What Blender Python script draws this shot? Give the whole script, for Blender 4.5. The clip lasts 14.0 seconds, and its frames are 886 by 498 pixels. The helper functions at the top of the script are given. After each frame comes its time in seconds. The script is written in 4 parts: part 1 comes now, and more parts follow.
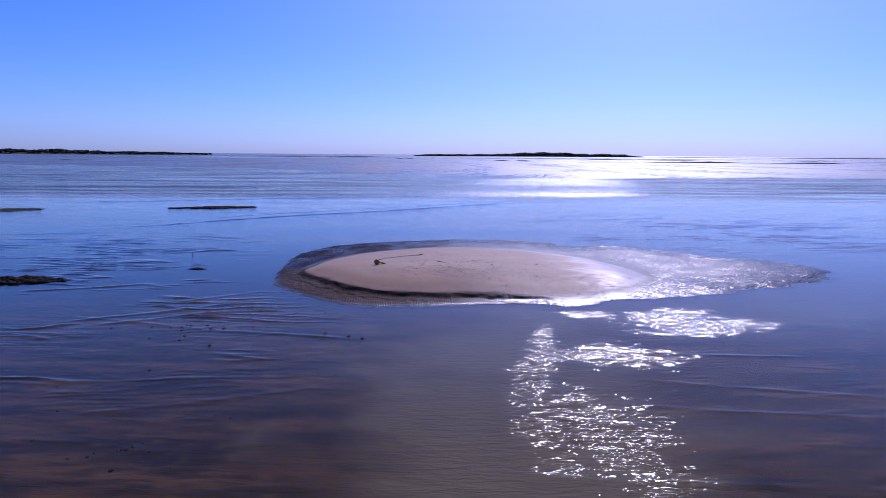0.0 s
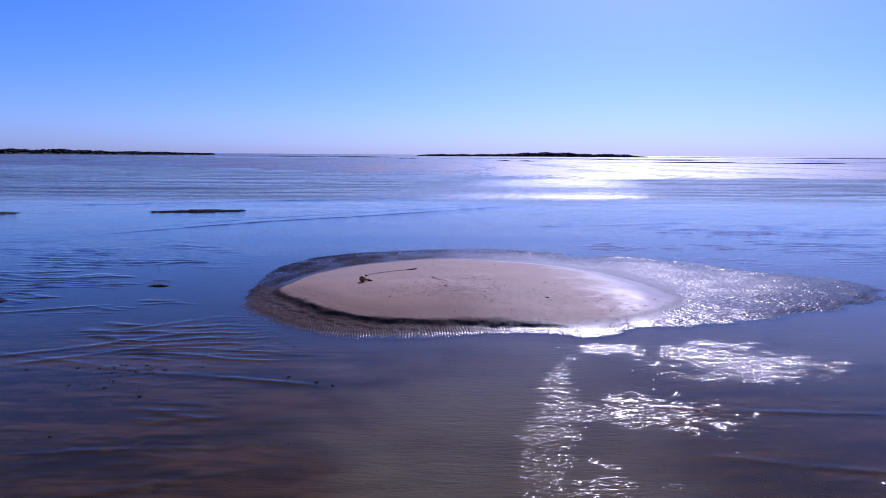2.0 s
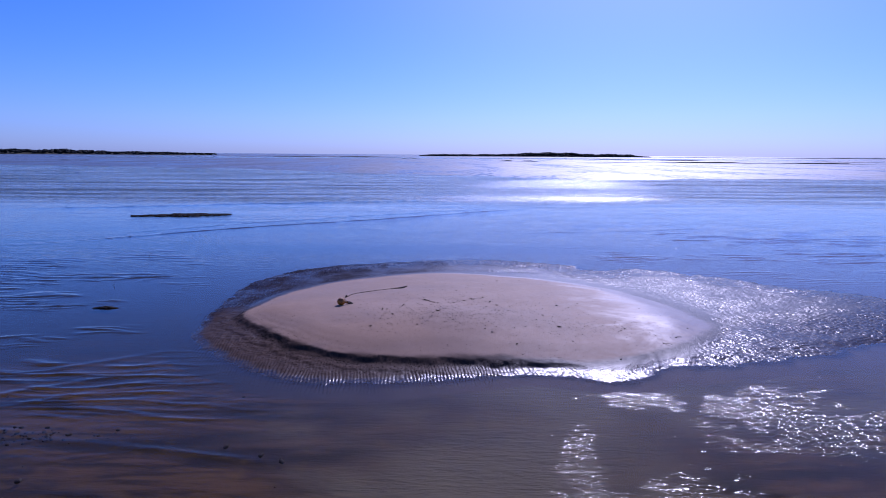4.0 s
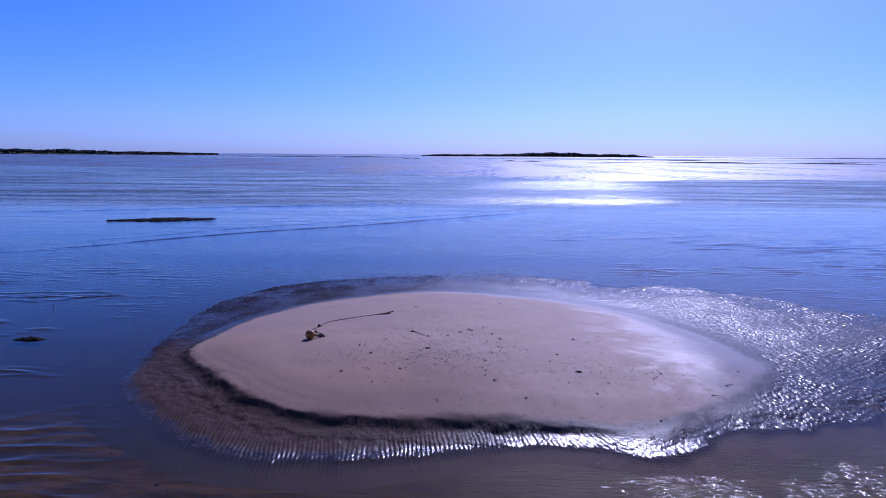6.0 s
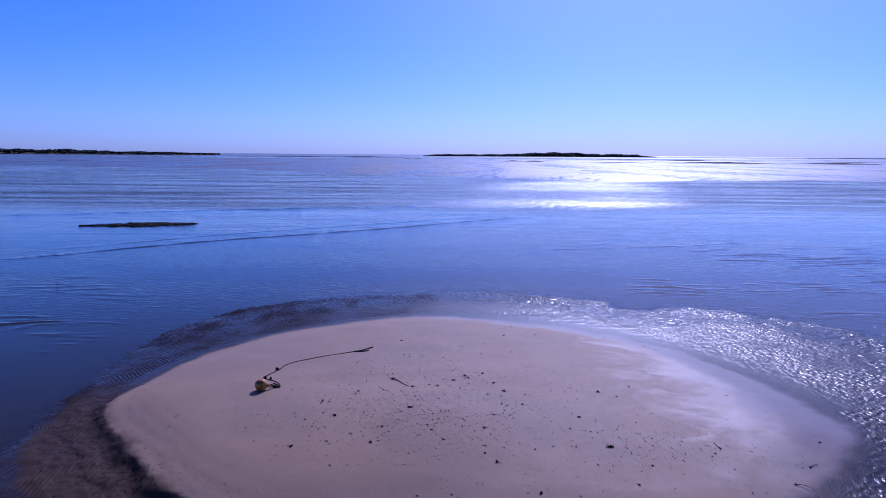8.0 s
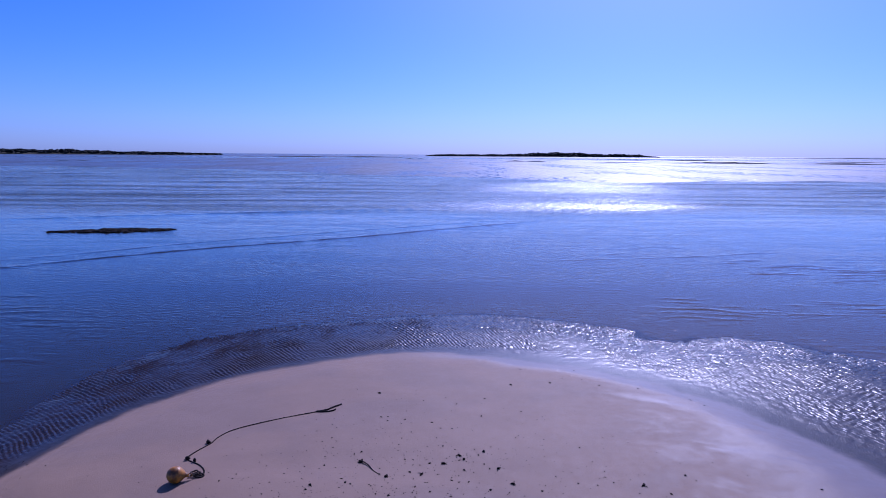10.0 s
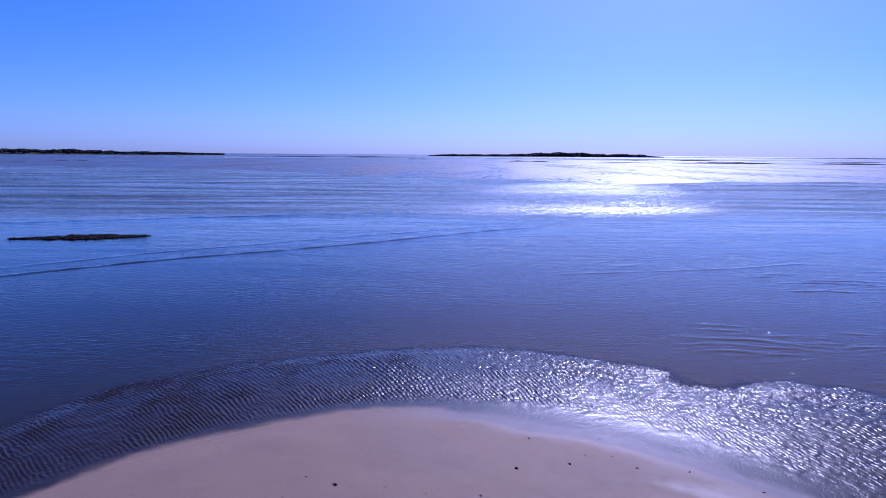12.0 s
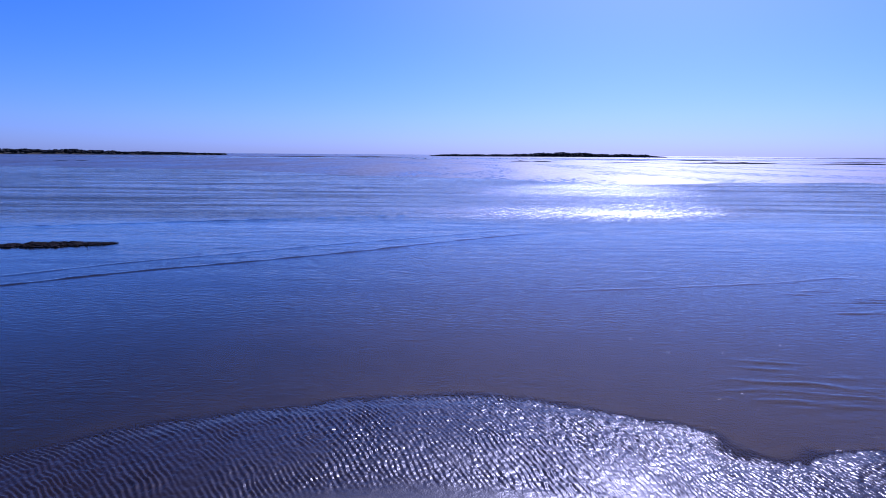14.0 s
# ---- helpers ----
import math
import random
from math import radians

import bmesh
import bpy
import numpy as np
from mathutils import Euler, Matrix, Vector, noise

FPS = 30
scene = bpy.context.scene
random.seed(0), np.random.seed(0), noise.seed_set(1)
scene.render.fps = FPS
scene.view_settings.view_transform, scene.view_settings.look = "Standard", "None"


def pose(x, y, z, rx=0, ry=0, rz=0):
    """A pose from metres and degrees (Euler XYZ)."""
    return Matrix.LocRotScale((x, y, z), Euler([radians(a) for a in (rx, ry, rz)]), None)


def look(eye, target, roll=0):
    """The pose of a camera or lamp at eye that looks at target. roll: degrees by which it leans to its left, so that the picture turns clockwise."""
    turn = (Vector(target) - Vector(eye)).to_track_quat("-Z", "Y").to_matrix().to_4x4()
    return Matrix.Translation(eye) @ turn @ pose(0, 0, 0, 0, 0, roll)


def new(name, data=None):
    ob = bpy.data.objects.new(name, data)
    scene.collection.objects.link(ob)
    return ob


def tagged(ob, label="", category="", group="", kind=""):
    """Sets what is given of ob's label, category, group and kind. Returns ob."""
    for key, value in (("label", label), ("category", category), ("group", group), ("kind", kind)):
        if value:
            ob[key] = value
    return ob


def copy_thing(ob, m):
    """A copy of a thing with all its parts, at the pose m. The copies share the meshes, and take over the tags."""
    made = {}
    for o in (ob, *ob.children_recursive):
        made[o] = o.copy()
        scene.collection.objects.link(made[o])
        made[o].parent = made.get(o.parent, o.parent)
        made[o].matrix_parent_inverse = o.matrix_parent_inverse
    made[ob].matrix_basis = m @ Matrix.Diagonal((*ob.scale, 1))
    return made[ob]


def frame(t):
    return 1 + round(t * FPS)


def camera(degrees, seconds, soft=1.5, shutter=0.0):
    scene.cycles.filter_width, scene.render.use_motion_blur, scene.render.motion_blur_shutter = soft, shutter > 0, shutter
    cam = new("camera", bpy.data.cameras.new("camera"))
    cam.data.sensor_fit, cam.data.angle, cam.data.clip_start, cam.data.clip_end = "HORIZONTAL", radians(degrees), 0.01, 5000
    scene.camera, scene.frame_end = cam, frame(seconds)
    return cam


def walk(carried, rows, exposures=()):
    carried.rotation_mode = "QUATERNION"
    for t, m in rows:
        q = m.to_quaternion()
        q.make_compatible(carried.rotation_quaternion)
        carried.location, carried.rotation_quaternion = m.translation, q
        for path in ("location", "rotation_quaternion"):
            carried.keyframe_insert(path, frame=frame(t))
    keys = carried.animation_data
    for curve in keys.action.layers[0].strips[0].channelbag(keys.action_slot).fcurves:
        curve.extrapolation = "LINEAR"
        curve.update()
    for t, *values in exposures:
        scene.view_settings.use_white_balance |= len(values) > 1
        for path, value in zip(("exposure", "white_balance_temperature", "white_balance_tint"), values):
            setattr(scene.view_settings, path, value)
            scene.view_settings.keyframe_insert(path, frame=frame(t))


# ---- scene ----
cam = camera(72, 14.0, soft=0.7)


def view(x, y, z, yaw, tilt=8.85, lean=0.38):
    """A level-flying pose: yaw to the left, tilt below the horizon, lean, in degrees."""
    return pose(x, y, z, 90 - tilt, 0, yaw) @ pose(0, 0, 0, 0, 0, lean)


walk(cam, [
    (0.0, view(0.00, 0.00, 5.00, 0.00)),
    (1.5, view(0.19, 2.51, 5.03, 0.20)),
    (3.0, view(0.40, 4.98, 5.05, 0.37)),
    (5.5, view(0.73, 9.24, 5.07, 0.67)),
    (7.0, view(0.89, 11.80, 5.075, 0.82)),
    (8.0, view(1.01, 13.50, 5.075, 0.92)),
    (10.5, view(1.24, 17.76, 5.08, 1.20)),
    (12.0, view(1.44, 20.29, 5.075, 1.40)),
    (13.0, view(1.60, 21.98, 5.07, 1.52)),
    (14.0, view(1.76, 23.62, 5.06, 1.62)),
], exposures=[(0.0, -0.08, 5300, 42), (3.0, -0.1, 5180, 42), (6.0, -0.18, 4920, 45), (8.0, -0.2, 4850, 45), (14.0, -0.2, 4820, 46)])

# ---- light ----
SUN_UP, SUN_TURN = 40.0, 18.0          # degrees above the horizon, and from +y towards +x
world = bpy.data.worlds.new("sky")
scene.world = world
world.use_nodes = True
wn = world.node_tree
sky = wn.nodes.new("ShaderNodeTexSky")
sky.sky_type = "NISHITA"
sky.sun_disc = False
sky.sun_elevation, sky.sun_rotation = radians(SUN_UP), radians(SUN_TURN)
sky.air_density, sky.dust_density, sky.ozone_density, sky.altitude = 1.0, 0.4, 5.0, 0
deep = wn.nodes.new("ShaderNodeHueSaturation")
deep.inputs["Saturation"].default_value = 1.22
wn.links.new(sky.outputs[0], deep.inputs["Color"])
tint = wn.nodes.new("ShaderNodeMix")
tint.data_type, tint.blend_type = "RGBA", "MULTIPLY"
tint.inputs[0].default_value = 1.0
tint.inputs[7].default_value = (0.80, 0.95, 1.2, 1)
wn.links.new(deep.outputs[0], tint.inputs[6])


def sky_node(kind, operation, *values):
    n = wn.nodes.new(kind)
    n.operation = operation
    for socket, value in zip(n.inputs, values):
        if isinstance(value, bpy.types.NodeSocket):
            wn.links.new(value, socket)
        else:
            socket.default_value = value
    return n.outputs["Value"] if operation == "DOT_PRODUCT" or kind == "ShaderNodeMath" else n.outputs[0]


sun_way = Vector((math.sin(radians(SUN_TURN)) * math.cos(radians(SUN_UP)),
                  math.cos(radians(SUN_TURN)) * math.cos(radians(SUN_UP)), math.sin(radians(SUN_UP))))
# sea haze: the horizon turns lilac, and a pale aureole surrounds the sun
gaze = wn.nodes.new("ShaderNodeTexCoord").outputs["Generated"]
apart = wn.nodes.new("ShaderNodeSeparateXYZ")
wn.links.new(gaze, apart.inputs[0])
low = sky_node("ShaderNodeMath", "POWER", 2.718, sky_node("ShaderNodeMath", "MULTIPLY", sky_node("ShaderNodeMath", "ABSOLUTE", apart.outputs[2], 0.0), -14.0))
haze = wn.nodes.new("ShaderNodeMix")
haze.data_type, haze.blend_type = "RGBA", "MULTIPLY"
haze.inputs[7].default_value = (0.78, 0.86, 1.18, 1)
wn.links.new(low, haze.inputs[0])
wn.links.new(tint.outputs[2], haze.inputs[6])
near_sun = sky_node("ShaderNodeMath", "MAXIMUM", sky_node("ShaderNodeVectorMath", "DOT_PRODUCT", gaze, sun_way), 0.0)
aureole = sky_node("ShaderNodeVectorMath", "SCALE", (5.6, 4.7, 4.0))
scale = aureole.node.inputs["Scale"]
wn.links.new(sky_node("ShaderNodeMath", "POWER", near_sun, 9.0), scale)
glow = sky_node("ShaderNodeVectorMath", "ADD", haze.outputs[2], aureole)
wn.links.new(glow, wn.nodes["Background"].inputs[0])
wn.nodes["Background"].inputs[1].default_value = 0.085

sun = new("sun", bpy.data.lights.new("sun", "SUN"))
sun.data.energy, sun.data.angle, sun.data.color = 4.9, radians(0.53), (1.0, 0.95, 0.88)
sun.matrix_world = look(sun_way * 200, (0, 0, 0))


# ---- materials ----
class Nodes:
    """Short forms for building a node material."""

    def __init__(self, name):
        self.m = bpy.data.materials.new(name)
        self.m.use_nodes = True
        self.t = self.m.node_tree
        self.t.nodes.clear()
        self.out = self.add("ShaderNodeOutputMaterial")
        self.place = self.add("ShaderNodeNewGeometry").outputs["Position"]

    def add(self, kind):
        return self.t.nodes.new(kind)

    def put(self, socket, value):
        if isinstance(value, bpy.types.NodeSocket):
            self.t.links.new(value, socket)
        elif isinstance(value, tuple) and len(value) == 3 and socket.type == "RGBA":
            socket.default_value = (*value, 1)
        else:
            socket.default_value = value

    def stretch(self, sx, sy, sz=1.0, turn=0.0, source=None):
        n = self.add("ShaderNodeMapping")
        self.put(n.inputs["Vector"], source or self.place)
        n.inputs["Rotation"].default_value = (0, 0, radians(turn))
        n.inputs["Scale"].default_value = (sx, sy, sz)
        return n.outputs[0]

    def noise(self, scale, detail=3.0, vector=None, rough=0.55, warp=0.0):
        n = self.add("ShaderNodeTexNoise")
        self.put(n.inputs["Vector"], vector or self.place)
        n.inputs["Scale"].default_value = scale
        n.inputs["Detail"].default_value = detail
        n.inputs["Roughness"].default_value = rough
        n.inputs["Distortion"].default_value = warp
        return n.outputs["Fac"]

    def math(self, op, a, b=0.0, clamp=False):
        n = self.add("ShaderNodeMath")
        n.operation, n.use_clamp = op, clamp
        self.put(n.inputs[0], a)
        self.put(n.inputs[1], b)
        return n.outputs[0]

    def ramp(self, value, lo, hi, a=0.0, b=1.0):
        n = self.add("ShaderNodeMapRange")
        n.interpolation_type = "SMOOTHSTEP"
        self.put(n.inputs["Value"], value)
        for key, v in zip(("From Min", "From Max", "To Min", "To Max"), (lo, hi, a, b)):
            n.inputs[key].default_value = v
        return n.outputs[0]

    def mix(self, fac, a, b):
        n = self.add("ShaderNodeMix")
        n.data_type = "RGBA"
        self.put(n.inputs[0], fac)
        self.put(n.inputs[6], a)
        self.put(n.inputs[7], b)
        return n.outputs[2]

    def blob(self, x, y, cx, cy, rx, ry):
        """1 at the centre of an oval patch, 0 on its rim, less outside."""
        u = self.math("DIVIDE", self.math("SUBTRACT", x, cx), rx)
        v = self.math("DIVIDE", self.math("SUBTRACT", y, cy), ry)
        return self.math("SUBTRACT", 1.0, self.math("ADD", self.math("MULTIPLY", u, u), self.math("MULTIPLY", v, v)))

    def bump(self, height, distance, strength=1.0, normal=None):
        n = self.add("ShaderNodeBump")
        self.put(n.inputs["Height"], height)
        self.put(n.inputs["Strength"], strength)
        n.inputs["Distance"].default_value = distance
        if normal:
            self.put(n.inputs["Normal"], normal)
        return n.outputs[0]

    def axis(self, which):
        n = self.add("ShaderNodeSeparateXYZ")
        self.put(n.inputs[0], self.place)
        return n.outputs[which]

    def principled(self, **values):
        n = self.add("ShaderNodeBsdfPrincipled")
        for key, v in values.items():
            self.put(n.inputs[key.replace("_", " ")], v)
        self.t.links.new(n.outputs[0], self.out.inputs[0])
        return self.m


def seabed(n, x):
    """The drowned bed round the bar: dark mud to the left, paler silt to the right."""
    side = n.ramp(n.math("ADD", x, n.math("MULTIPLY", n.math("SUBTRACT", n.noise(0.3, 4), 0.5), 5.0)), -7.0, 4.0)
    return n.mix(side, n.mix(n.noise(1.3, 5), (0.018, 0.014, 0.010), (0.034, 0.026, 0.017)), n.mix(n.noise(1.3, 5), (0.088, 0.062, 0.042), (0.125, 0.092, 0.062)))


def sand_material():
    """Pale dry sand above the tide mark, darker and glossy where it is still wet, damp towards the low seaward tip."""
    n = Nodes("bar_sand")
    x, y, z = n.axis(0), n.axis(1), n.axis(2)
    edge = n.math("ADD", z, n.math("MULTIPLY", n.math("SUBTRACT", n.noise(1.1, 5), 0.5), 0.09))
    scarp = n.ramp(n.math("ADD", y, n.math("MULTIPLY", x, 0.12)), 23.4, 25.4, 0.065, 0.0)
    scarp = n.math("MULTIPLY", scarp, n.ramp(x, 1.0, 4.0, 1.0, 0.0))
    wet = n.ramp(n.math("SUBTRACT", edge, scarp), 0.135, 0.19, 1.0, 0.0)
    wisps = n.noise(0.8, 6, n.stretch(1.0, 1.6, 1, -35), warp=1.2)
    tip = n.ramp(n.math("ADD", n.math("ADD", x, n.math("MULTIPLY", y, 0.12)), n.math("MULTIPLY", wisps, 4.0)), 9.0, 12.8)
    low = n.ramp(edge, 0.20, 0.34, 1.0, 0.0)
    damp = n.math("MAXIMUM", tip, n.math("MULTIPLY", low, n.math("MULTIPLY", n.ramp(x, -1.5, 3.0), n.ramp(y, 22.5, 25.0))), clamp=True)
    grain = n.noise(260, 2)
    patch = n.noise(0.7, 5, n.stretch(1, 1.8))
    dry_c = n.mix(patch, (0.205, 0.134, 0.085), (0.262, 0.174, 0.115))
    dry_c = n.mix(n.ramp(n.noise(0.35, 5, warp=1.0), 0.42, 0.62, 0, 0.45), dry_c, (0.19, 0.134, 0.10))
    dry_c = n.mix(n.ramp(n.noise(38, 3), 0.60, 0.72, 0, 0.35), dry_c, (0.17, 0.115, 0.09))
    dry_c = n.mix(n.ramp(grain, 0.35, 0.7, 0, 0.25), dry_c, (0.20, 0.14, 0.11))
    damp_c = n.mix(wisps, (0.125, 0.088, 0.068), (0.20, 0.142, 0.110))
    wet_c = n.mix(n.noise(2.2, 5), (0.014, 0.009, 0.008), (0.034, 0.022, 0.018))
    wet_c = n.mix(n.ramp(n.noise(11, 3), 0.55, 0.7, 0, 0.6), wet_c, (0.016, 0.011, 0.009))
    slope = n.math("MULTIPLY", n.ramp(y, 22.0, 25.5, 1.0, 0.0), n.ramp(x, 0.0, 4.0, 1.0, 0.0))
    slope = n.math("MAXIMUM", slope, n.ramp(n.math("ADD", x, n.math("MULTIPLY", n.noise(0.6, 4), 3.0)), -4.5, 1.5, 0.9, 0.0))
    slope = n.math("MULTIPLY", slope, n.ramp(y, 24.6, 26.6, 1.0, 0.0))
    slope = n.math("MULTIPLY", slope, n.ramp(n.math("ADD", z, n.math("MULTIPLY", n.noise(2.5, 4), 0.04)), 0.030, 0.055))
    wet_c = n.mix(slope, wet_c, n.mix(n.noise(3.5, 6, warp=0.5), (0.024, 0.015, 0.011), (0.070, 0.044, 0.032)))
    wet_c = n.mix(n.ramp(z, -0.045, -0.006, 1.0, 0.0), wet_c, seabed(n, x))
    colour = n.mix(wet, n.mix(damp, dry_c, damp_c), wet_c)
    rough = n.ramp(damp, 0, 1, 0.66, 0.36)
    rough = n.math("ADD", rough, n.math("MULTIPLY", n.math("SUBTRACT", n.noise(6, 4), 0.5), 0.2))
    film = n.math("ADD", n.ramp(n.noise(9, 3), 0.3, 0.7, 0.22, 0.30), n.math("MULTIPLY", slope, 0.30))
    film = n.math("ADD", film, n.math("MULTIPLY", n.ramp(y, 21.3, 23.0, 0.2, 0.0), n.ramp(z, 0.05, 0.10)))
    film = n.math("ADD", film, n.ramp(z, 0.085, 0.15, 0.0, 0.16))
    soak = n.add("ShaderNodeMix")
    n.put(soak.inputs[0], wet)
    n.put(soak.inputs[2], rough)
    n.put(soak.inputs[3], film)
    parched = n.ramp(n.math("MAXIMUM", wet, damp), 0.0, 1.0, 0.6, 0.03)
    bump = n.bump(n.noise(55, 4), 0.006, parched)
    bump = n.bump(grain, 0.002, parched, bump)
    pits = n.math("MULTIPLY", wet, n.ramp(n.math("ADD", x, n.math("MULTIPLY", n.noise(0.5, 3), 3.0)), -2.0, 6.0, 0.08, 0.55))
    bump = n.bump(n.noise(34, 1, n.stretch(1.0, 0.75, 1, 20)), 0.010, pits, bump)
    gloss = n.math("ADD", n.ramp(n.math("MAXIMUM", wet, damp), 0, 1, 0.22, 0.16), n.math("MULTIPLY", n.math("SUBTRACT", damp, n.math("MULTIPLY", damp, wet)), 0.40))
    gloss = n.math("ADD", gloss, n.math("MULTIPLY", wet, n.math("MULTIPLY", n.ramp(x, -4.5, 1.5, 0.04, 0.36), n.ramp(x, 3.5, 8.0, 1.0, 0.18))))
    gloss = n.math("MULTIPLY", gloss, n.math("SUBTRACT", 1.0, n.math("MULTIPLY", slope, 0.8)))
    gloss = n.math("MULTIPLY", gloss, n.ramp(z, -0.004, 0.002))
    return n.principled(Base_Color=colour, Roughness=soak.outputs[0], IOR=1.40, Specular_IOR_Level=gloss, Normal=bump)


def mud_material():
    """Brown tidal mud with streaks laid down by the current, paler rippled sand in the channel, duller where it has drained."""
    n = Nodes("tidal_mud")
    x, y, z = n.axis(0), n.axis(1), n.axis(2)
    streak = n.noise(1.0, 7, n.stretch(0.20, 1.3, 1, 8), rough=0.62, warp=0.7)
    broad = n.noise(0.20, 5, n.stretch(1, 1.5), warp=0.8)
    combed = n.noise(1.0, 6, n.stretch(0.9, 5.0, 1, -9), rough=0.65, warp=0.6)
    clots = n.noise(3.0, 5, n.stretch(0.8, 1.6), rough=0.65)
    colour = n.mix(n.ramp(streak, 0.34, 0.66), (0.020, 0.014, 0.007), (0.085, 0.048, 0.014))
    colour = n.mix(n.ramp(combed, 0.42, 0.62, 0.0, 0.75), colour, (0.018, 0.013, 0.007))
    colour = n.mix(n.ramp(clots, 0.55, 0.70, 0.0, 0.5), colour, (0.110, 0.072, 0.030))
    channel = n.math("SUBTRACT", n.ramp(x, -5.0, 0.5, 0.22, 0.66), n.math("MULTIPLY", n.ramp(x, 3.0, 6.5), n.ramp(y, 14, 20, 0.42, 0.0)))
    channel = n.ramp(n.math("ADD", n.math("ADD", n.math("MULTIPLY", n.math("SUBTRACT", broad, 0.5), 0.9), channel), n.ramp(y, 33, 42, 0.0, 0.22)), 0.34, 0.76, 0, 0.9)
    colour = n.mix(channel, colour, n.mix(n.noise(1.3, 5), (0.105, 0.090, 0.056), (0.145, 0.124, 0.078)))
    colour = n.mix(n.ramp(n.noise(9, 4), 0.58, 0.72, 0, 0.5), colour, (0.014, 0.010, 0.008))
    colour = n.mix(n.ramp(n.math("ADD", y, n.math("MULTIPLY", n.noise(0.4, 4), 4.0)), 20.5, 25.5), colour, seabed(n, x))
    # far bed painted near black: the gloom of deeper water put into its colour
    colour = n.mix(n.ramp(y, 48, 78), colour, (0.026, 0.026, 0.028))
    drained = n.ramp(z, -0.004, 0.012)
    bare = n.mix(n.ramp(streak, 0.35, 0.66), (0.013, 0.008, 0.006), (0.046, 0.026, 0.017))
    bare = n.mix(n.ramp(n.noise(4.0, 5), 0.5, 0.7, 0, 0.6), bare, (0.028, 0.021, 0.018))
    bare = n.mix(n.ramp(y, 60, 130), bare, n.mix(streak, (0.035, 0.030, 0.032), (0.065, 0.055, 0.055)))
    colour = n.mix(drained, colour, bare)
    ripples = n.noise(1.0, 2, n.stretch(2.6, 11, 1, -24), warp=0.3)
    bump = n.bump(n.noise(22, 4), 0.012, 0.7)
    bump = n.bump(streak, 0.06, 0.6, bump)
    bump = n.bump(combed, 0.05, n.ramp(y, 20, 30, 0.9, 0.2), bump)
    bump = n.bump(ripples, 0.05, n.math("MULTIPLY", channel, 0.8), bump)
    patchy = n.ramp(n.noise(1.0, 5, n.stretch(0.05, 0.012)), 0.35, 0.65, -0.12, 0.2)
    grainy = n.ramp(n.noise(1.0, 4, n.stretch(0.9, 0.16), rough=0.7), 0.42, 0.58, -0.06, 0.08)
    rough = n.math("ADD", n.math("ADD", n.ramp(y, 60, 130, 0.42, 0.27), n.math("MULTIPLY", n.ramp(y, 60, 130), n.math("ADD", n.math("MULTIPLY", patchy, 0.6), grainy))), n.math("MULTIPLY", n.noise(3, 3), 0.14))
    gloss = n.math("MULTIPLY", n.ramp(y, 60, 130, 0.12, 1.0), n.ramp(z, -0.004, 0.002))
    return n.principled(Base_Color=colour, Roughness=rough, IOR=1.36, Specular_IOR_Level=gloss, Normal=bump)


